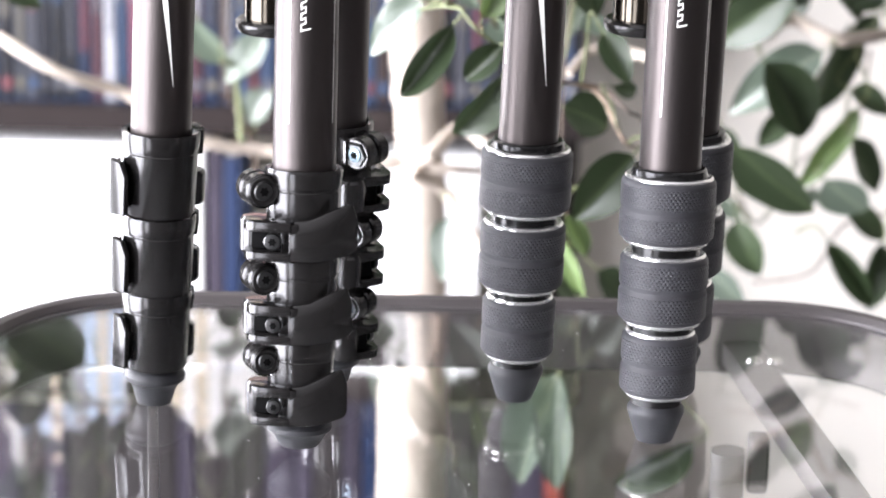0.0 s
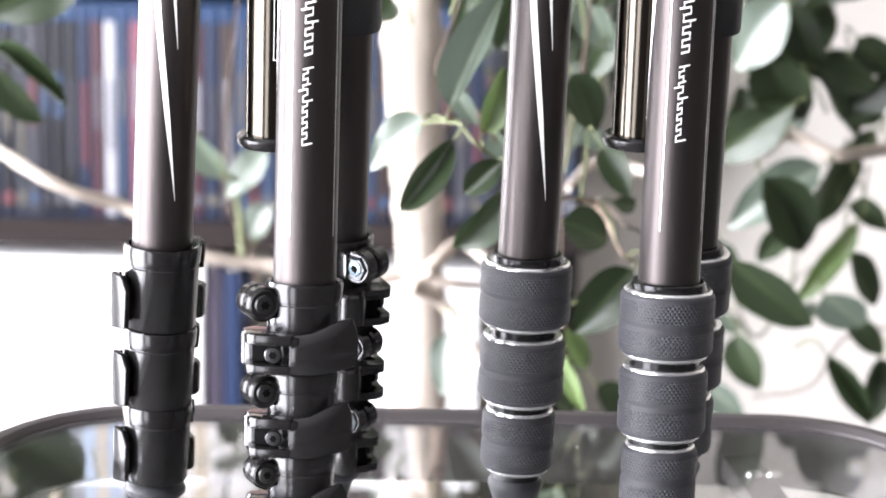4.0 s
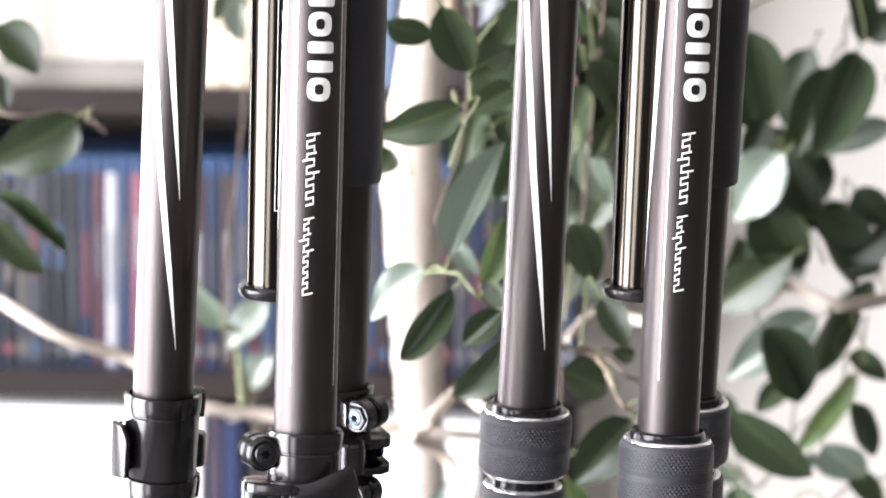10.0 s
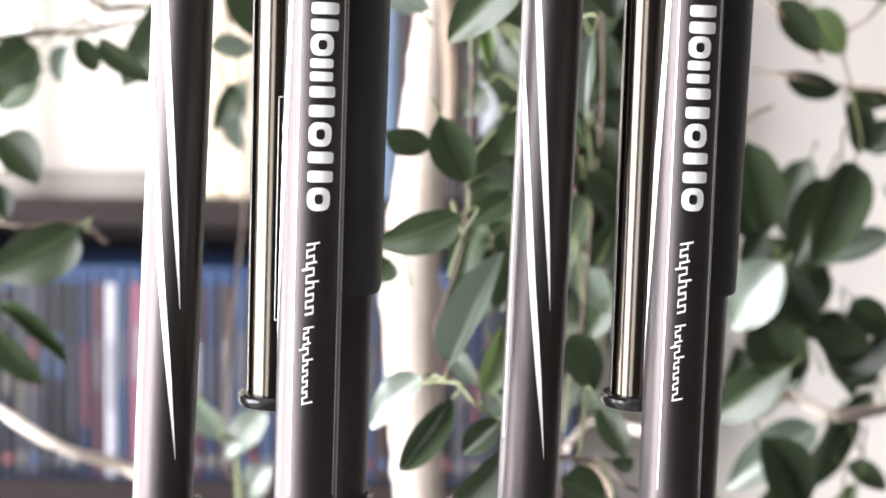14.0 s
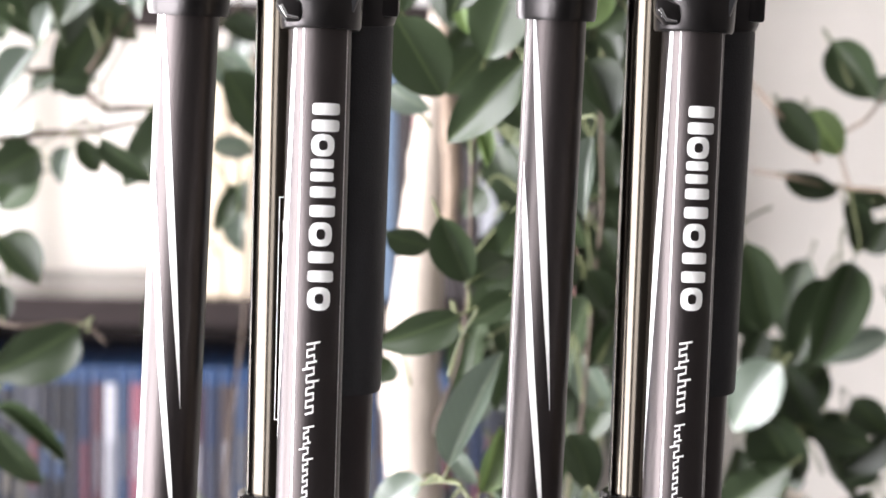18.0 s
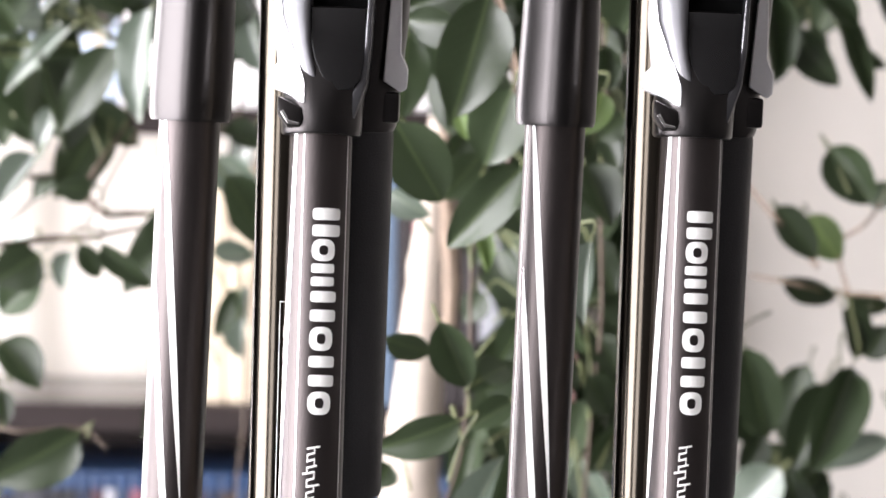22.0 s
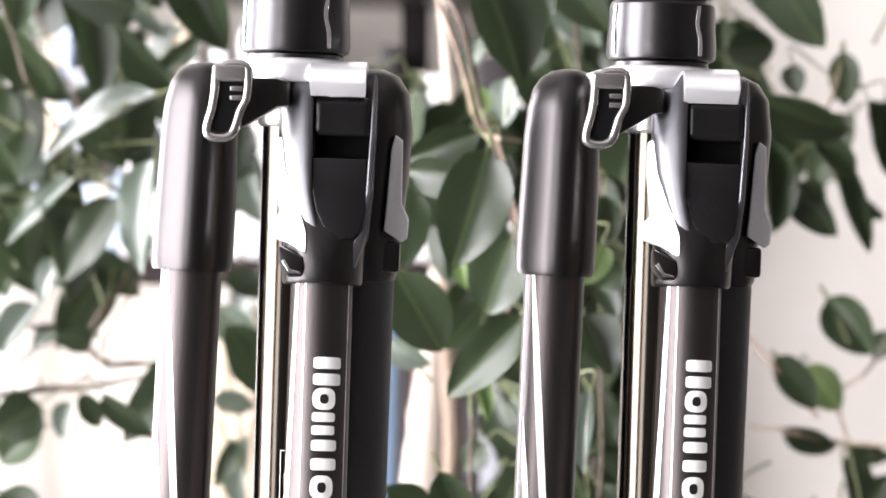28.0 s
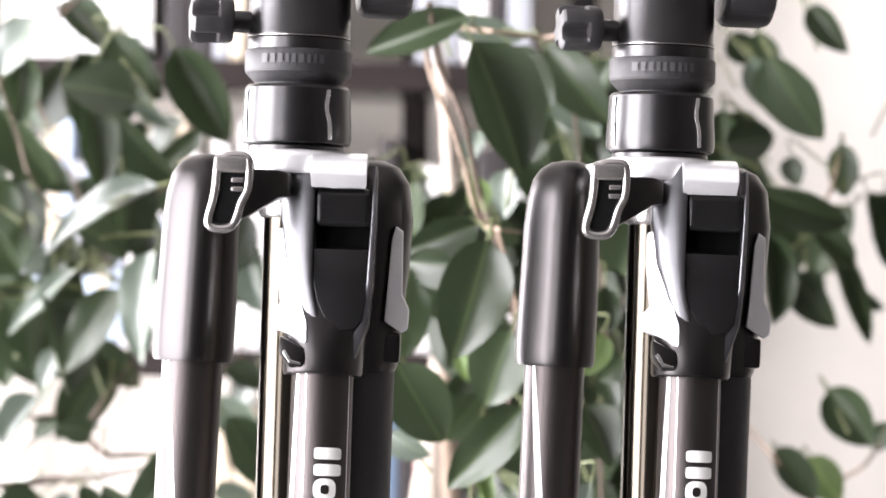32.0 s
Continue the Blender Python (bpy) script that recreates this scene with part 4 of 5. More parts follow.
    collar = part("column_collar", lathe([(.0184, .4004 - k), (.0194, .4010 - k), (.0199, .4029 - k), (.0198, .4076 - k), (.0194, .4126 - k), (.0193, .4178 - k), (.0191, .4206 - k), (.0182, .4217 - k), (.0137, .4219 - k)], 64), SATIN, body, "satin black column locking collar", m=m)
    for a in (-62, 40, 178):
        rows = []
        for z, da in ((.4020, 0), (.4048, 0), (.4070, .4), (.4093, 1.5), (.4123, 3.6), (.4148, 4), (.4178, 2.5), (.4200, 2)):
            r = .0203 - .0005 * (z > .411)
            rows.append([polar(r, a - 90 - da + e, z - k) for e in (-2.6, 2.6)] + [polar(r - .002, a - 90 - da + e, z - k) for e in (2.6, -2.6)])
        part("grip_rib", loft(rows, .0003), CHROME, collar, "polished wavy grip rib")
    part("head_flare", lathe([(.0150, .4195 - k), (.0155, .4225 - k), (.0178, .4248 - k), (.0192, .4262 - k), (.0192, .428 - k)], 64), FOAM, body, "dark rubber flared ring", m=m)
    ring = part("head_ring", lathe([(.0188, .4262 - k), (.0194, .4268 - k), (.0194, .4338 - k), (.0190, .4344 - k)], 64), FOAM, body, "grey rubber ring with raised marks", m=m)
    a = -38
    for w in (9, 6.4, 6.4, 4.5, 5, 7, 4.5, 4.5, 7):
        part("raised_mark", decal([(.4322 - k, a, a + w * .8), (.4290 - k, a, a + w * .8)], .0194, .0004, 3), LIT_RUBBER, ring)
        a += w + 2
    head = part("head_body", lathe([(.0185, .4340 - k), (.0187, .4346 - k), (.0187, .4384 - k), (.0182, .4388 - k), (.0187, .4394 - k), (.0187, .4402 - k), (.0184, .4408 - k), (.0184, .462 - k), (.0170, .4665 - k), (.012, .468 - k)], 64), SATIN, body, "satin black ball head body", m=m)
    part("bright_line", lathe([(.0183, .4388 - k), (.0188, .4390 - k), (.0188, .4393 - k), (.0183, .4395 - k)], 64), PALE, head)
    bm = winged(.0084, .0152, -65 if labelled else -105)
    bm.transform(Matrix.Translation((-.0240, -.006, .4445 - k)) @ pose(0, 0, 0, 0, -90, 12))
    part("lock_knob", bm, KNOB, head, "dark lock knob with thumb scoops")
    bm = lathe([(.0040, 0), (.0040, .012)], 24)
    bm.transform(Matrix.Translation((-.0166, -.004, .4442 - k)) @ pose(0, 0, 0, 0, -90, 12))
    part("knob_shaft", bm, SATIN, head)
    bm = fluted(.0136, .0190, 9, .0007)
    bm.transform(Matrix.Translation((.0208, .006, .4615 - k)) @ pose(0, 0, 0, 0, 90, 10))
    part("lock_knob", bm, KNOB, head, "large black lock knob")


def faceted(profile, n=56, e=.8, deg=40):
    """Like a turned shape, but with a softly squared section, its flats turned by deg."""
    rows = []
    for r, z in profile:
        row = []
        for i in range(n):
            t = 2 * math.pi * i / n
            x, y = r * math.copysign(abs(math.cos(t)) ** e, math.cos(t)), r * math.copysign(abs(math.sin(t)) ** e, math.sin(t))
            row.append((x * math.cos(radians(deg)) - y * math.sin(radians(deg)), x * math.sin(radians(deg)) + y * math.cos(radians(deg)), z))
        rows.append(row)
    return loft(rows, 0)


def tripod(name, label, shift, locks):
    body = thing(name, label, "tripod", "tripods on the table", Matrix.Translation(Vector((-.06, .96, 0)) + shift))
    home = Matrix.Translation(Vector((.06, -.96, 0)))
    for (low, high, deg), top, mark in zip(FLIP_LEGS if locks == "flip" else TWIST_LEGS, (shell_top, hinged_top, back_top), ("side", "front", "")):
        leg = part("leg", lathe([(TUBE, .094), (TUBE, .33)], 64), TITANIUM, body, "brown-grey anodised upper leg tube", m=home @ axis_pose(low, high))
        (flip_locks(leg, deg) if locks == "flip" else twist_locks(leg))
        top(leg)
        stripes(leg, mark)
        if mark == "front":
            brand_marks(leg)
        if not mark:
            part("leg_grip", lathe([(.0113, .1838), (.0136, .1842), (.0140, .1855), (.0140, .318), (.0138, .3194)], 48), FOAM, leg, "dark rubber grip sleeve")
    crown_and_head(body, home @ axis_pose((-.0597, .96, .1463), (-.0563, .96, .4)), locks == "flip")


tripod("travel_tripod", "folded brown-grey travel tripod with flip locks on glass", Vector((0, 0, 0)), "flip")
tripod("travel_tripod", "folded brown-grey travel tripod with twist locks on glass", SHIFT, "twist")

# ------------------------------------------------------------------ ficus tree behind the table
def leaf_mesh(name, curl, fold, mat, n=10):
    """A pointed oval leaf of unit length and width, folded along its rib and curled towards its drip tip."""
    bm = bmesh.new()
    uv = bm.loops.layers.uv.new("UVMap")
    rows = []
    for i in range(n + 1):
        t = i / n
        w = (max(t, 0) ** .62) * (max(1 - t, 0) ** .82) * 2.6 * .5 if t < .9 else .5 * 2.6 * (.9 ** .62) * (.1 ** .82) * ((1 - t) / .1) ** 1.4
        row = []
        for k in range(-3, 4):
            u = k / 3
            row.append((bm.verts.new((w * u, t, -fold * abs(u) ** 1.4 * w * 2 * -1 - curl * t * t + .055 * math.sin(9 * t + 2 * k) * abs(u) * w)), (.5 + .5 * u * max(w * 2, .02), t)))
        rows.append(row)
    for a, b in zip(rows, rows[1:]):
        for k in range(6):
            f = bm.faces.new((a[k][0], a[k + 1][0], b[k + 1][0], b[k][0]))
            for lp, q in zip(f.loops, (a[k], a[k + 1], b[k + 1], b[k])):
                lp[uv].uv = q[1]
            f.smooth = True
    bmesh.ops.remove_doubles(bm, verts=bm.verts, dist=1e-5)
    data = bpy.data.meshes.new(name)
    bm.to_mesh(data)
    bm.free()
    data.materials.append(mat)
    return data


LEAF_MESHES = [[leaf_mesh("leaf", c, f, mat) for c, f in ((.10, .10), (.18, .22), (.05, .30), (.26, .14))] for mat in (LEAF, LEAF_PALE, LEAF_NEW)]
tree = thing("ficus_tree", "potted ficus tree with pale trunk and glossy green leaves", "plant", m=Matrix.Translation((0, 1.78, -.5)))
HOME = Matrix.Translation((0, -1.78, .5))
leaf_rnd = random.Random(21)
paths = []


def limb(depth, *places, bark=BARK, thin=1.):
    """A limb at that depth through places (x, z, radius); the first one is the trunk."""
    i = len(paths)
    wob = [(Vector((x, depth + (.018 * math.sin(3 * k + i) if i else 0), z)), r) for k, (x, z, r) in enumerate(places)]
    line = smooth_line([p for p, r in wob], 7)
    radii = [wob[min(k // 7, len(wob) - 1)][1] * (1 - (k % 7) / 7) + wob[min(k // 7 + 1, len(wob) - 1)][1] * ((k % 7) / 7) for k in range(len(line))]
    radii = [thin * r * (1 + .10 * math.sin(k * 1.7 + i) * math.sin(k * .6)) for k, r in enumerate(radii)]
    ob = part("branch" if i else "trunk", rod(line, radii, 10 if i else 18), bark, tree, "pale bark" if bark is BARK else "", m=HOME)
    paths.append((ob, line))


limb(1.78, (-.015, -.520, .0240), (-.015, -.300, .0228), (-.011, -.190, .0172), (-.013, -.100, .0162), (-.017, -.040, .0180), (-.020, .047, .0195), (-.016, .113, .0167), (-.011, .185, .0144), (-.008, .238, .0106), (-.003, .314, .0064), (.001, .391, .0049), (-.004, .459, .0042), (-.012, .520, .0034), bark=BARK)
limb(1.66, (-.300, -.009, .0033), (-.243, -.036, .0035), (-.197, -.059, .0038), (-.154, -.081, .0038), (-.107, -.093, .0038), (-.056, -.098, .0041), (-.018, -.096, .0046), bark=BARK)
limb(1.60, (-.018, -.080, .0054), (-.006, -.071, .0044), (.012, -.062, .0034), (.029, -.063, .0027), (.043, -.066, .0020), bark=BARK)
limb(1.60, (-.018, -.080, .0051), (.005, -.082, .0031), (.029, -.087, .0024), bark=BARK)
limb(1.60, (-.018, -.082, .0044), (.005, -.102, .0037), (.027, -.131, .0031), (.045, -.164, .0027), bark=BARK)
limb(1.56, (.075, -.009, .0023), (.095, -.001, .0027), (.135, .001, .0030), (.165, .006, .0037), (.188, .016, .0043), (.208, .019, .0043), (.232, .014, .0040), (.269, .012, .0037), bark=BARK)
limb(1.30, (.062, .046, .0014), (.079, .041, .0017), (.093, .033, .0017), (.102, .023, .0014), (.114, .002, .0011), bark=TWIG, thin=.5)
limb(1.31, (.028, .067, .0017), (.020, .084, .0017), (.005, .101, .0017), (-.003, .107, .0014), (.008, .139, .0014), (.012, .170, .0017), (.013, .202, .0017), (.015, .253, .0017), (.032, .298, .0020), (.033, .331, .0022), (.023, .370, .0025), (.015, .393, .0028), (.006, .429, .0031), (-.006, .457, .0031), (-.012, .487, .0031), bark=TWIG, thin=.5)
limb(1.55, (-.168, .406, .0023), (-.184, .376, .0023), (-.194, .346, .0020), (-.200, .366, .0020), (-.244, .451, .0020), (-.258, .487, .0020), (-.226, .511, .0020), bark=TWIG, thin=.5)
limb(1.60, (-.170, .243, .0017), (-.207, .246, .0020), (-.238, .257, .0017), (-.261, .238, .0017), (-.288, .225, .0017), bark=TWIG, thin=.5)
limb(1.60, (-.184, .295, .0014), (-.201, .267, .0017), (-.217, .233, .0014), (-.230, .222, .0014), bark=TWIG, thin=.5)
limb(1.66, (-.114, -.103, .0025), (-.121, -.086, .0025), (-.132, -.047, .0025), (-.137, -.014, .0021), (-.132, .030, .0018), (-.125, .117, .0018), (-.126, .194, .0018), (-.138, .258, .0018), (-.125, .329, .0018), (-.133, .376, .0014), bark=TWIG, thin=.5)
limb(1.40, (.078, -.065, .0018), (.069, -.052, .0018), (.065, -.009, .0015), (.068, .048, .0018), (.074, .097, .0018), (.080, .158, .0018), (.082, .211, .0018), (.082, .277, .0021), (.082, .337, .0021), (.072, .396, .0021), (.062, .456, .0021), (.059, .495, .0021), bark=TWIG, thin=.5)
limb(1.50, (-.263, .128, .0019), (-.238, .126, .0019), (-.206, .127, .0016), (-.190, .116, .0013), bark=TWIG, thin=.5)
limb(1.60, (.175, -.063, .0017), (.194, -.110, .0017), (.224, -.080, .0014), (.251, -.051, .0014), (.263, -.008, .0017), bark=TWIG, thin=.5)
limb(1.62, (.202, -.164, .0017), (.234, -.148, .0017), (.257, -.126, .0017), (.284, -.107, .0017), bark=TWIG, thin=.5)
limb(1.50, (-.256, .458, .0014), (-.245, .471, .0013), (-.237, .487, .0013), (-.225, .495, .0013), (-.212, .508, .0013), bark=TWIG)
limb(1.50, (-.191, .487, .0005), (-.186, .501, .0008), (-.182, .513, .0008), bark=TWIG)
limb(1.46, (-.249, .461, .0008), (-.242, .430, .0008), (-.230, .406, .0008), (-.221, .387, .0008), (-.217, .378, .0008), bark=TWIG)
limb(1.30, (-.014, .467, .0012), (-.010, .450, .0012), (.000, .427, .0011), (.007, .406, .0010), (.011, .390, .0011), (.018, .379, .0011), (.025, .377, .0010), (.036, .376, .0008), bark=TAN)
limb(1.30, (.003, .477, .0012), (.019, .473, .0011), (.044, .473, .0011), (.057, .474, .0010), bark=TAN)
limb(1.32, (.023, .379, .0010), (.028, .360, .0011), (.032, .346, .0013), (.035, .335, .0013), bark=TAN)
limb(1.72, (-.002, .332, .0040), (-.000, .267, .0048), (.003, .223, .0059), (.005, .186, .0055), (.002, .142, .0044), bark=TAN)
limb(1.58, (-.174, .328, .0010), (-.188, .301, .0012), (-.204, .275, .0013), (-.214, .263, .0013), bark=TWIG)
limb(1.58, (-.175, .245, .0010), (-.191, .242, .0012), (-.201, .245, .0015), (-.224, .263, .0017), (-.245, .266, .0015), bark=TWIG)
limb(1.58, (-.175, .237, .0010), (-.191, .234, .0013), (-.211, .230, .0017), (-.234, .228, .0020), (-.265, .225, .0020), bark=TWIG)
limb(1.54, (.173, .272, .0008), (.190, .251, .0013), (.203, .237, .0015), (.215, .224, .0013), bark=TAN)
limb(1.54, (.254, .259, .0010), (.239, .249, .0010), (.230, .234, .0010), (.232, .208, .0010), bark=TAN)
limb(1.54, (.178, .217, .0008), (.201, .214, .0010), (.227, .208, .0010), (.256, .208, .0010), bark=TAN)
limb(1.22, (-.009, .100, .0008), (.006, .098, .0009), (.016, .091, .0008), (.030, .077, .0008), bark=SHOOT)
limb(1.60, (-.132, -.014, .0015), (-.126, -.028, .0017), (-.119, -.064, .0020), bark=SHOOT)
limb(1.28, (.057, .052, .0010), (.077, .043, .0010), (.089, .025, .0010), (.098, .014, .0008), bark=TAN)
limb(1.54, (.211, .383, .0010), (.220, .410, .0010), (.227, .435, .0008), bark=TAN)
limb(1.30, (.005, .169, .0011), (.009, .161, .0011), (.013, .152, .0010), bark=SHOOT)


def hang_leaf(base, tip, width, look_kind, roll, depth_lean):
    """One leaf with its stalk, joined to the nearest limb."""
    base, tip = Vector(base), Vector(tip)
    ob, line = min(paths, key=lambda p: min((q - base).length for q in p[1]))
    at = min(range(len(line)), key=lambda k: (line[k] - base).length)
    near = min((line[k] for k in range(max(0, at - 4), min(len(line), at + 5))), key=lambda q: q.z + .4 * (q - base).length)
    tip = tip + Vector((0, depth_lean, 0))
    y = (tip - base)
    length = y.length
    y = y.normalized()
    z = Vector((0, -1, .12))
    z = (z - y * z.dot(y)).normalized()
    x = y.cross(z)
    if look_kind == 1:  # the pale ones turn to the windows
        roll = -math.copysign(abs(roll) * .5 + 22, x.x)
    m = Matrix((x, y, z)).transposed().to_4x4() @ pose(0, 0, 0, 0, roll, 0) @ Matrix.Diagonal((width / max(.55, math.cos(radians(roll))), length, length, 1))
    m.translation = base
    blade = new("leaf", leaf_rnd.choice(LEAF_MESHES[look_kind]))
    blade.parent = ob
    blade.matrix_basis = m
    if (near - base).length > .045:
        near = base + (near - base).normalized() * .030
    span = (base - near).length
    stalk = smooth_line([base + y * .001, base - y * min(.012, span * .3), (base + near) / 2 - y * span * .12 + Vector((0, .004, .06 * span)), near], 4)
    part("leaf_stalk", rod(stalk, [.0005 + .0004 * k / len(stalk) for k in range(len(stalk))], 6), SHOOT if span < .045 else TWIG, ob)


def spray(*leaves):
    """Leaves of one part of the crown: base x and z, tip x and z, depth, width, look."""
    for bx, bz, tx, tz, y, w, kind in leaves:
        hang_leaf((bx, y, bz), (tx, y, tz), w, kind, leaf_rnd.uniform(-30, 30), leaf_rnd.uniform(-.012, .012))


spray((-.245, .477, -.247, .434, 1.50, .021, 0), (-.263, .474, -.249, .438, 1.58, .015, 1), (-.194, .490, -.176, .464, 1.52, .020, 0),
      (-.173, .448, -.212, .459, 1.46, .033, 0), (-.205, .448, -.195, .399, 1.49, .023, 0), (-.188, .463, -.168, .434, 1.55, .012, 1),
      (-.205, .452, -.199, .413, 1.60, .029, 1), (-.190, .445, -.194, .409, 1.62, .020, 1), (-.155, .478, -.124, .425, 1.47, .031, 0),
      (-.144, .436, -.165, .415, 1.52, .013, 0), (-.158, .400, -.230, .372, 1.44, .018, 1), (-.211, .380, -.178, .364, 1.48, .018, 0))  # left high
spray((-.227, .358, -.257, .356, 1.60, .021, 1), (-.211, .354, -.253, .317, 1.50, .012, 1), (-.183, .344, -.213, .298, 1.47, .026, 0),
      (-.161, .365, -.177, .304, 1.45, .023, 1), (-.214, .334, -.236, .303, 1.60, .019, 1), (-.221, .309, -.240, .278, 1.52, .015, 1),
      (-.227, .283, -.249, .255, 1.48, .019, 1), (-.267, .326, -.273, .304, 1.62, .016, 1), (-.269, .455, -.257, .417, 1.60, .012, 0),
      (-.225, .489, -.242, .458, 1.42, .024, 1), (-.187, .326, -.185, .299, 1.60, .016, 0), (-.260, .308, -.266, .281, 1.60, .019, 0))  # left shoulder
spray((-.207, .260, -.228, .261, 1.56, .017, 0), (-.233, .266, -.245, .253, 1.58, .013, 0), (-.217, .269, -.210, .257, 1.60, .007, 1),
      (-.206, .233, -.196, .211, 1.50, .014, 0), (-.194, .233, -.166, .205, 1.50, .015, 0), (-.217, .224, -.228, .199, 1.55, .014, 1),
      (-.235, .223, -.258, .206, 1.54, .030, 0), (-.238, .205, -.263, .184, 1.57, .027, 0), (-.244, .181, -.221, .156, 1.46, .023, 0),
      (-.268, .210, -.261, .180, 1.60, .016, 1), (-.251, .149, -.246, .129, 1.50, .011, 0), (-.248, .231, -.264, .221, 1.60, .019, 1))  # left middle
spray((-.192, .141, -.237, .110, 1.40, .031, 0), (-.251, .083, -.207, .050, 1.48, .011, 0), (-.248, .076, -.224, .035, 1.46, .020, 0))  # left low
spray((-.136, .338, -.110, .349, 1.60, .017, 0), (-.139, .278, -.113, .256, 1.62, .024, 1), (-.120, .292, -.137, .257, 1.66, .018, 1),
      (-.144, .216, -.117, .216, 1.64, .017, 1), (-.128, .197, -.139, .166, 1.62, .013, 0), (-.121, .197, -.126, .150, 1.64, .018, 1),
      (-.151, .003, -.133, -.029, 1.62, .022, 1), (-.107, -.007, -.132, -.033, 1.62, .020, 1), (-.106, -.053, -.124, -.073, 1.66, .020, 1),
      (-.121, .375, -.110, .328, 1.60, .023, 1), (-.134, .295, -.109, .284, 1.60, .018, 0))  # between flip
spray((.008, .482, -.045, .464, 1.30, .020, 0), (.009, .464, .038, .403, 1.24, .038, 0), (-.001, .484, .037, .476, 1.36, .015, 1),
      (.029, .471, .050, .437, 1.34, .023, 0), (.048, .475, .079, .434, 1.38, .027, 0), (.057, .470, .076, .428, 1.42, .024, 1),
      (.055, .444, .068, .416, 1.44, .024, 0), (.015, .430, .009, .413, 1.38, .012, 1), (.011, .405, .015, .387, 1.34, .014, 2),
      (.031, .409, .024, .384, 1.36, .017, 1), (.051, .425, .030, .414, 1.40, .014, 1), (-.026, .419, -.019, .399, 1.55, .019, 0))  # middle crown
spray((.014, .379, -.022, .364, 1.26, .020, 0), (.004, .359, -.021, .359, 1.25, .019, 0), (.017, .371, .004, .316, 1.20, .034, 0),
      (-.020, .353, -.022, .312, 1.29, .023, 0), (.030, .329, .016, .291, 1.25, .030, 0), (-.024, .314, .000, .274, 1.22, .031, 0),
      (.035, .296, .000, .257, 1.20, .023, 0), (.017, .294, .001, .272, 1.34, .020, 0), (-.028, .277, -.010, .264, 1.30, .014, 1),
      (.006, .316, .010, .302, 1.32, .008, 2), (.029, .276, .042, .253, 1.36, .023, 0), (.018, .380, .037, .372, 1.36, .013, 0))  # middle shoulder
spray((.012, .264, .021, .239, 1.30, .009, 2), (-.028, .210, -.004, .200, 1.26, .015, 0), (-.002, .223, .012, .191, 1.22, .021, 0),
      (.018, .192, .032, .200, 1.25, .017, 0), (.040, .217, .028, .195, 1.30, .020, 0), (.008, .180, -.028, .164, 1.20, .020, 0),
      (.033, .183, .012, .172, 1.24, .014, 0), (.043, .182, .023, .164, 1.40, .020, 0), (.022, .216, .010, .201, 1.42, .017, 0),
      (.028, .239, .041, .202, 1.44, .024, 0), (-.027, .127, -.036, .114, 1.40, .017, 0), (.041, .146, .029, .104, 1.36, .023, 0))  # middle heart
spray((.004, .110, .025, .164, 1.20, .018, 1), (.019, .094, .030, .124, 1.22, .014, 2), (.006, .104, .016, .085, 1.28, .011, 1),
      (-.008, .101, -.035, .079, 1.22, .017, 1), (.006, .098, -.018, .062, 1.19, .016, 0), (.029, .084, .011, .066, 1.21, .014, 0),
      (.028, .077, .008, .042, 1.18, .020, 0), (.027, .070, .037, .054, 1.34, .013, 1), (.008, -.085, .001, -.125, 1.50, .017, 1),
      (.037, .076, .024, .061, 1.38, .013, 0))  # middle low
spray((.067, .261, .061, .225, 1.22, .012, 1), (.063, .107, .079, .079, 1.30, .020, 0), (.077, .079, .090, .058, 1.26, .015, 0),
      (.059, .043, .085, .032, 1.26, .021, 0), (.092, .025, .065, -.005, 1.24, .026, 0), (.084, .048, .098, .043, 1.28, .009, 0),
      (.064, -.023, .079, -.049, 1.30, .011, 2), (.063, -.047, .076, -.077, 1.34, .010, 2), (.060, -.075, .078, -.097, 1.38, .017, 0),
      (.074, .328, .067, .306, 1.28, .016, 2), (.076, .351, .079, .327, 1.30, .014, 0), (.068, .291, .082, .261, 1.32, .023, 0))  # behind twist
spray((.091, .314, .077, .301, 1.36, .015, 0), (.081, .306, .088, .286, 1.38, .013, 0), (.075, .355, .090, .344, 1.40, .017, 0),
      (.081, .197, .094, .176, 1.40, .017, 0), (.076, .176, .091, .152, 1.40, .019, 0), (.096, .146, .078, .122, 1.42, .021, 0),
      (.075, .128, .090, .094, 1.42, .019, 1), (.095, .103, .080, .077, 1.44, .017, 0), (.078, .244, .094, .213, 1.46, .021, 0),
      (.079, .358, .094, .346, 1.40, .014, 0), (.089, -.090, .109, -.110, 1.42, .017, 0), (.076, .059, .090, .044, 1.40, .014, 1))  # behind column
spray((.173, .406, .228, .385, 1.50, .023, 0), (.227, .435, .229, .403, 1.54, .019, 0), (.200, .428, .202, .410, 1.56, .014, 0),
      (.181, .503, .192, .475, 1.58, .018, 0), (.212, .519, .234, .490, 1.58, .017, 0), (.154, .431, .185, .437, 1.50, .024, 0),
      (.173, .485, .192, .448, 1.54, .019, 1), (.180, .384, .188, .328, 1.52, .021, 0), (.196, .392, .211, .375, 1.56, .017, 0),
      (.198, .360, .223, .327, 1.54, .021, 0), (.208, .383, .233, .362, 1.52, .018, 0), (.226, .379, .253, .314, 1.56, .015, 0))  # right high
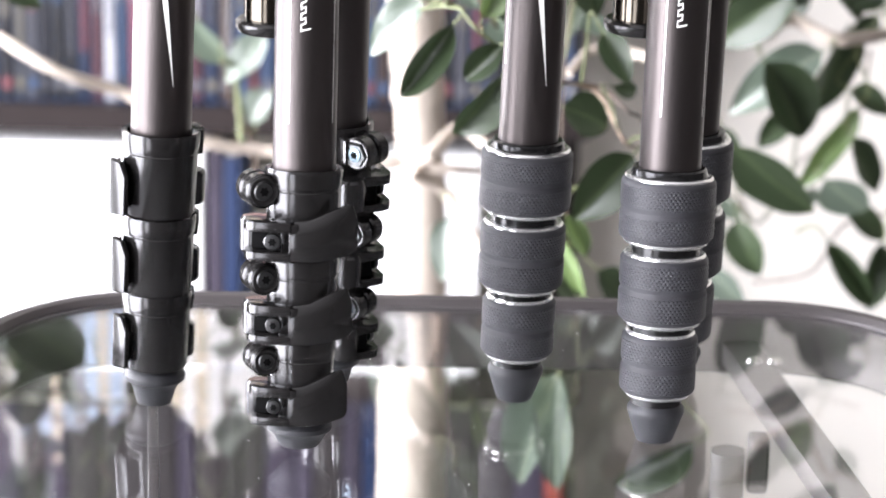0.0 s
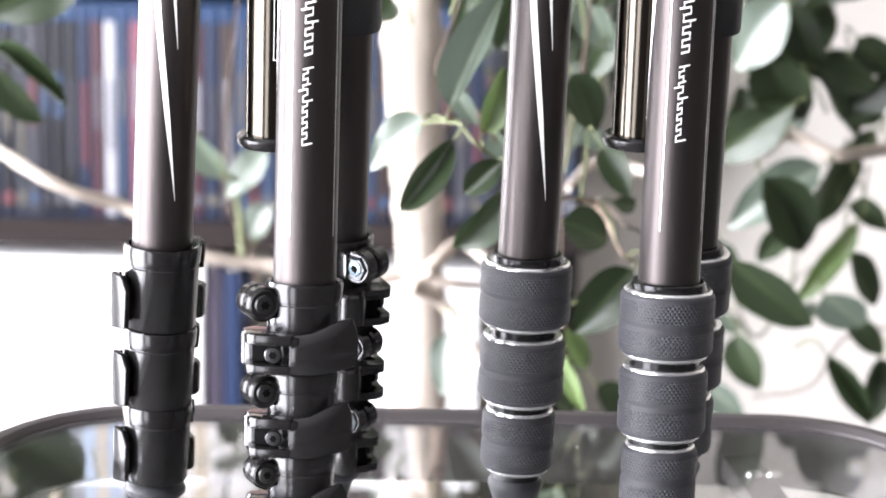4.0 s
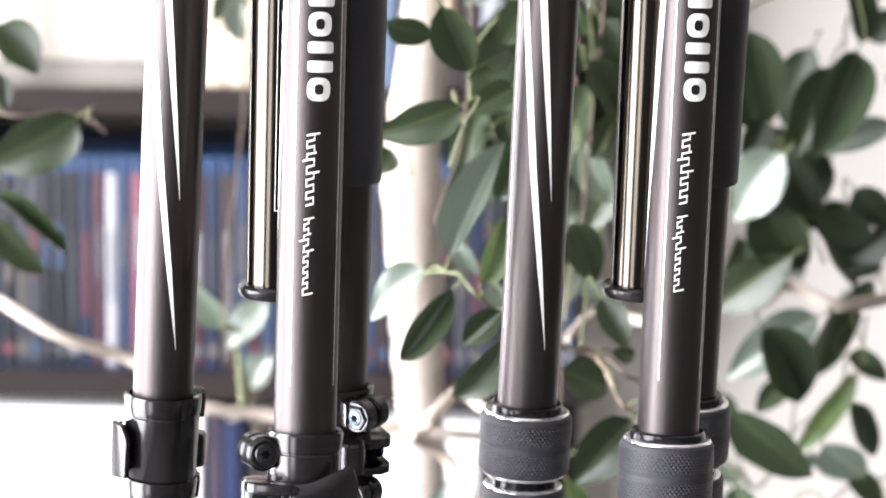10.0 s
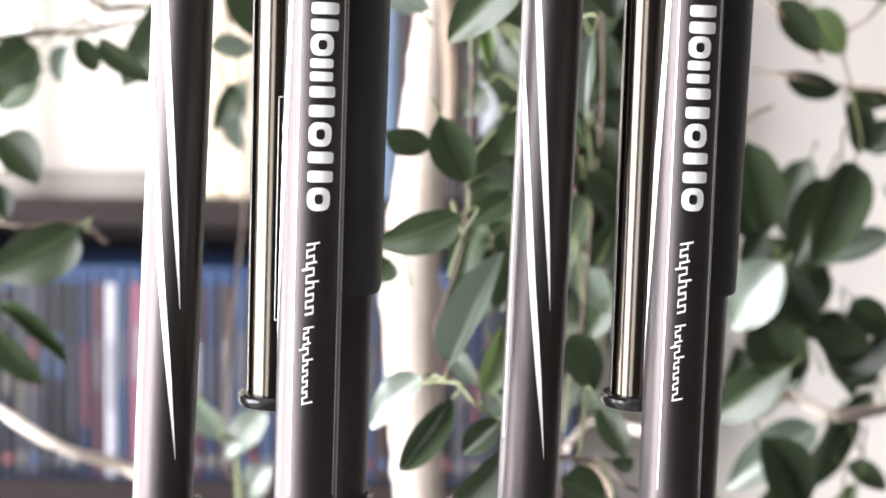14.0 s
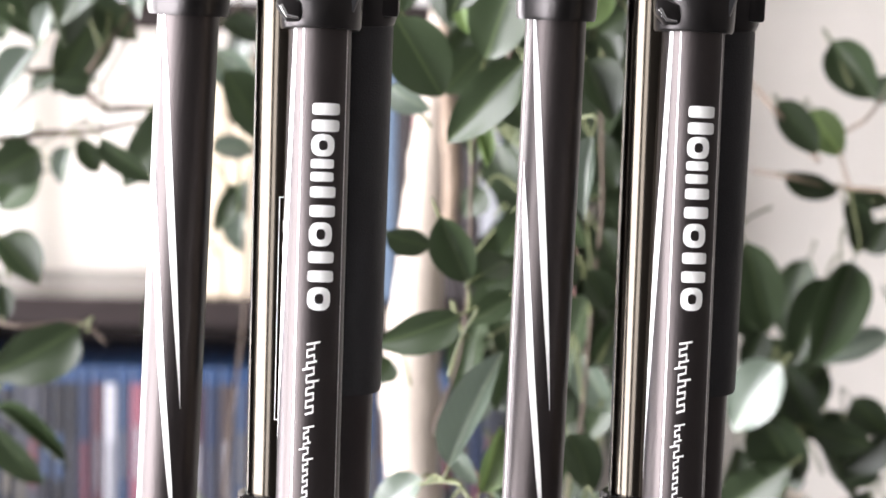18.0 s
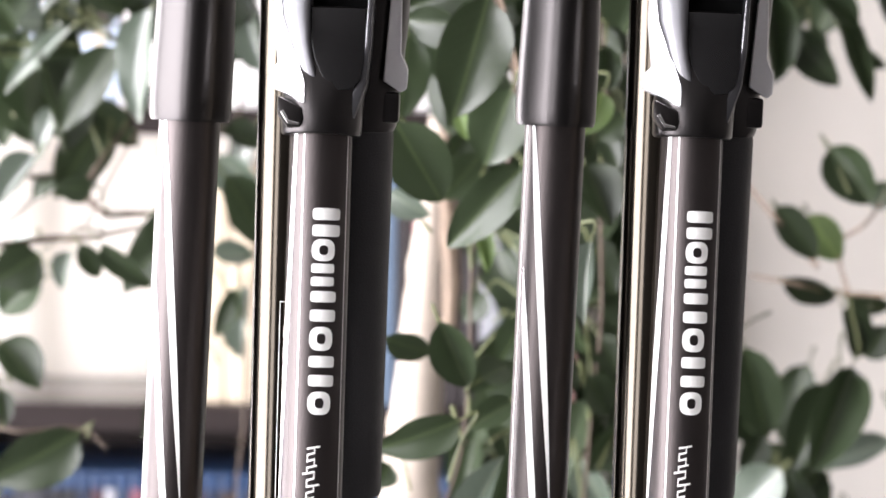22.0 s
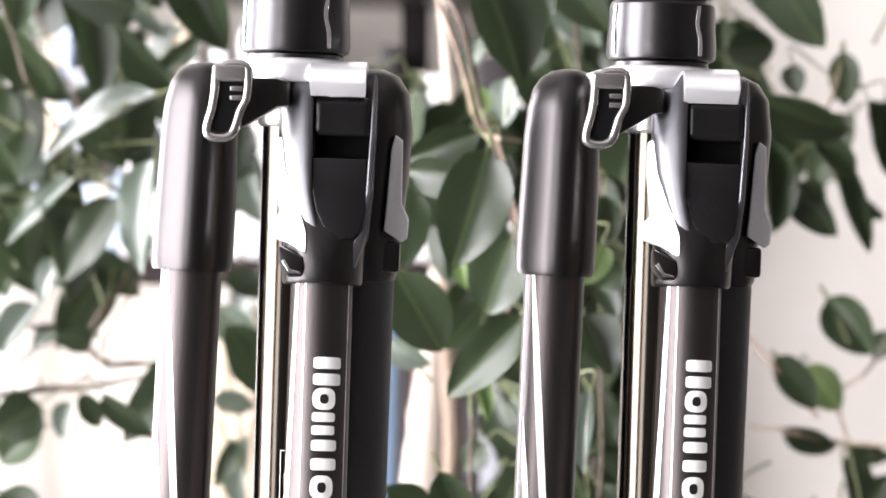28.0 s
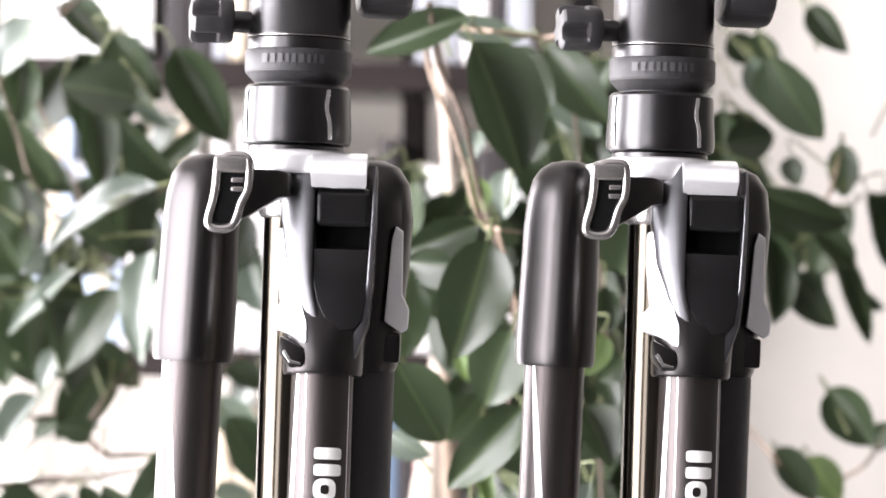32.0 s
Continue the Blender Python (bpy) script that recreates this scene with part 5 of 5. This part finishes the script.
spray((.240, .354, .264, .336, 1.60, .010, 0), (.221, .293, .246, .260, 1.54, .028, 0), (.264, .271, .254, .254, 1.58, .015, 0),
      (.163, .453, .183, .423, 1.56, .023, 0), (.166, .503, .183, .486, 1.60, .019, 0), (.157, .411, .185, .394, 1.60, .019, 0),
      (.213, .362, .217, .334, 1.58, .019, 0), (.190, .259, .214, .228, 1.53, .021, 0), (.212, .253, .229, .225, 1.55, .023, 2),
      (.195, .216, .230, .203, 1.54, .016, 0), (.237, .204, .264, .195, 1.57, .014, 0), (.231, .200, .242, .168, 1.54, .020, 0))  # right shoulder
spray((.265, .186, .253, .162, 1.58, .021, 0), (.170, .181, .189, .123, 1.50, .029, 0), (.224, .158, .200, .109, 1.52, .031, 0),
      (.233, .139, .254, .127, 1.58, .010, 0), (.263, .121, .218, .105, 1.55, .017, 1), (.176, .139, .191, .108, 1.60, .019, 0),
      (.193, .111, .162, .072, 1.50, .032, 1), (.182, .084, .209, .035, 1.51, .034, 0), (.216, .068, .251, .059, 1.53, .022, 0),
      (.243, .081, .265, .060, 1.56, .023, 0), (.262, .066, .238, .040, 1.54, .022, 0), (.178, .048, .174, .011, 1.58, .017, 0))  # right middle
spray((.217, .017, .164, -.015, 1.50, .027, 1), (.182, .015, .208, -.030, 1.48, .032, 0), (.163, -.026, .210, -.067, 1.45, .028, 0),
      (.245, -.025, .212, -.076, 1.54, .017, 2), (.226, -.064, .252, -.088, 1.52, .026, 1), (.237, -.033, .257, -.069, 1.50, .017, 0),
      (.179, -.095, .189, -.131, 1.54, .022, 0), (.229, -.101, .258, -.143, 1.52, .016, 0), (.267, -.111, .259, -.151, 1.55, .020, 0),
      (.246, -.093, .273, -.111, 1.56, .017, 0), (.260, .040, .237, .033, 1.55, .014, 0))  # right low
spray((.172, -.054, .183, -.083, 1.60, .016, 0), (.168, -.086, .183, -.105, 1.56, .012, 1), (.161, -.124, .184, -.150, 1.54, .019, 1),
      (.216, -.045, .195, -.066, 1.60, .016, 0), (.231, -.091, .236, -.109, 1.60, .012, 1), (.244, -.019, .268, -.032, 1.56, .015, 0),
      (.214, .034, .211, .013, 1.60, .019, 0), (.262, .018, .250, -.002, 1.60, .016, 0), (.210, .090, .226, .063, 1.60, .023, 0),
      (.192, .118, .179, .094, 1.58, .019, 0))  # right edge
spray((.0623, -.112, .0390, -.176, 1.30, .024, 1), (.063, -.105, .060, -.171, 1.28, .020, 1), (.136, -.155, .0957, -.186, 1.32, .022, 0))  # under the table

# the shaded inside of the crown, deeper than the leaves above
for count, x0, x1, z0, z1 in ((95, .022, .125, .05, .48), (8, .19, .235, .05, .2), (4, .2, .27, .0, .10), (5, .17, .27, .40, .50), (26, -.28, -.16, .385, .52), (12, -.29, -.20, .30, .40), (8, -.15, -.1, .15, .40), (14, -.03, .03, .30, .42), (10, .085, .185, .34, .50)):
    for k in range(count):
        base = Vector((leaf_rnd.uniform(x0, x1), leaf_rnd.uniform(1.5, 1.7), leaf_rnd.uniform(z0, z1)))
        a, n = leaf_rnd.uniform(-140, -40), leaf_rnd.uniform(.045, .065)
        hang_leaf(base, base + Vector((n * math.cos(radians(a)), 0, n * math.sin(radians(a)))), n * leaf_rnd.uniform(.42, .55), 0, leaf_rnd.uniform(-50, 50), leaf_rnd.uniform(-.03, .03))
part("pot", lathe([(.10, -.25), (.125, -.24), (.15, -.02), (.155, 0), (.145, 0), (.135, -.02), (.02, -.02)], 40), FRAME_PAINT, tree, "dark round plant pot")
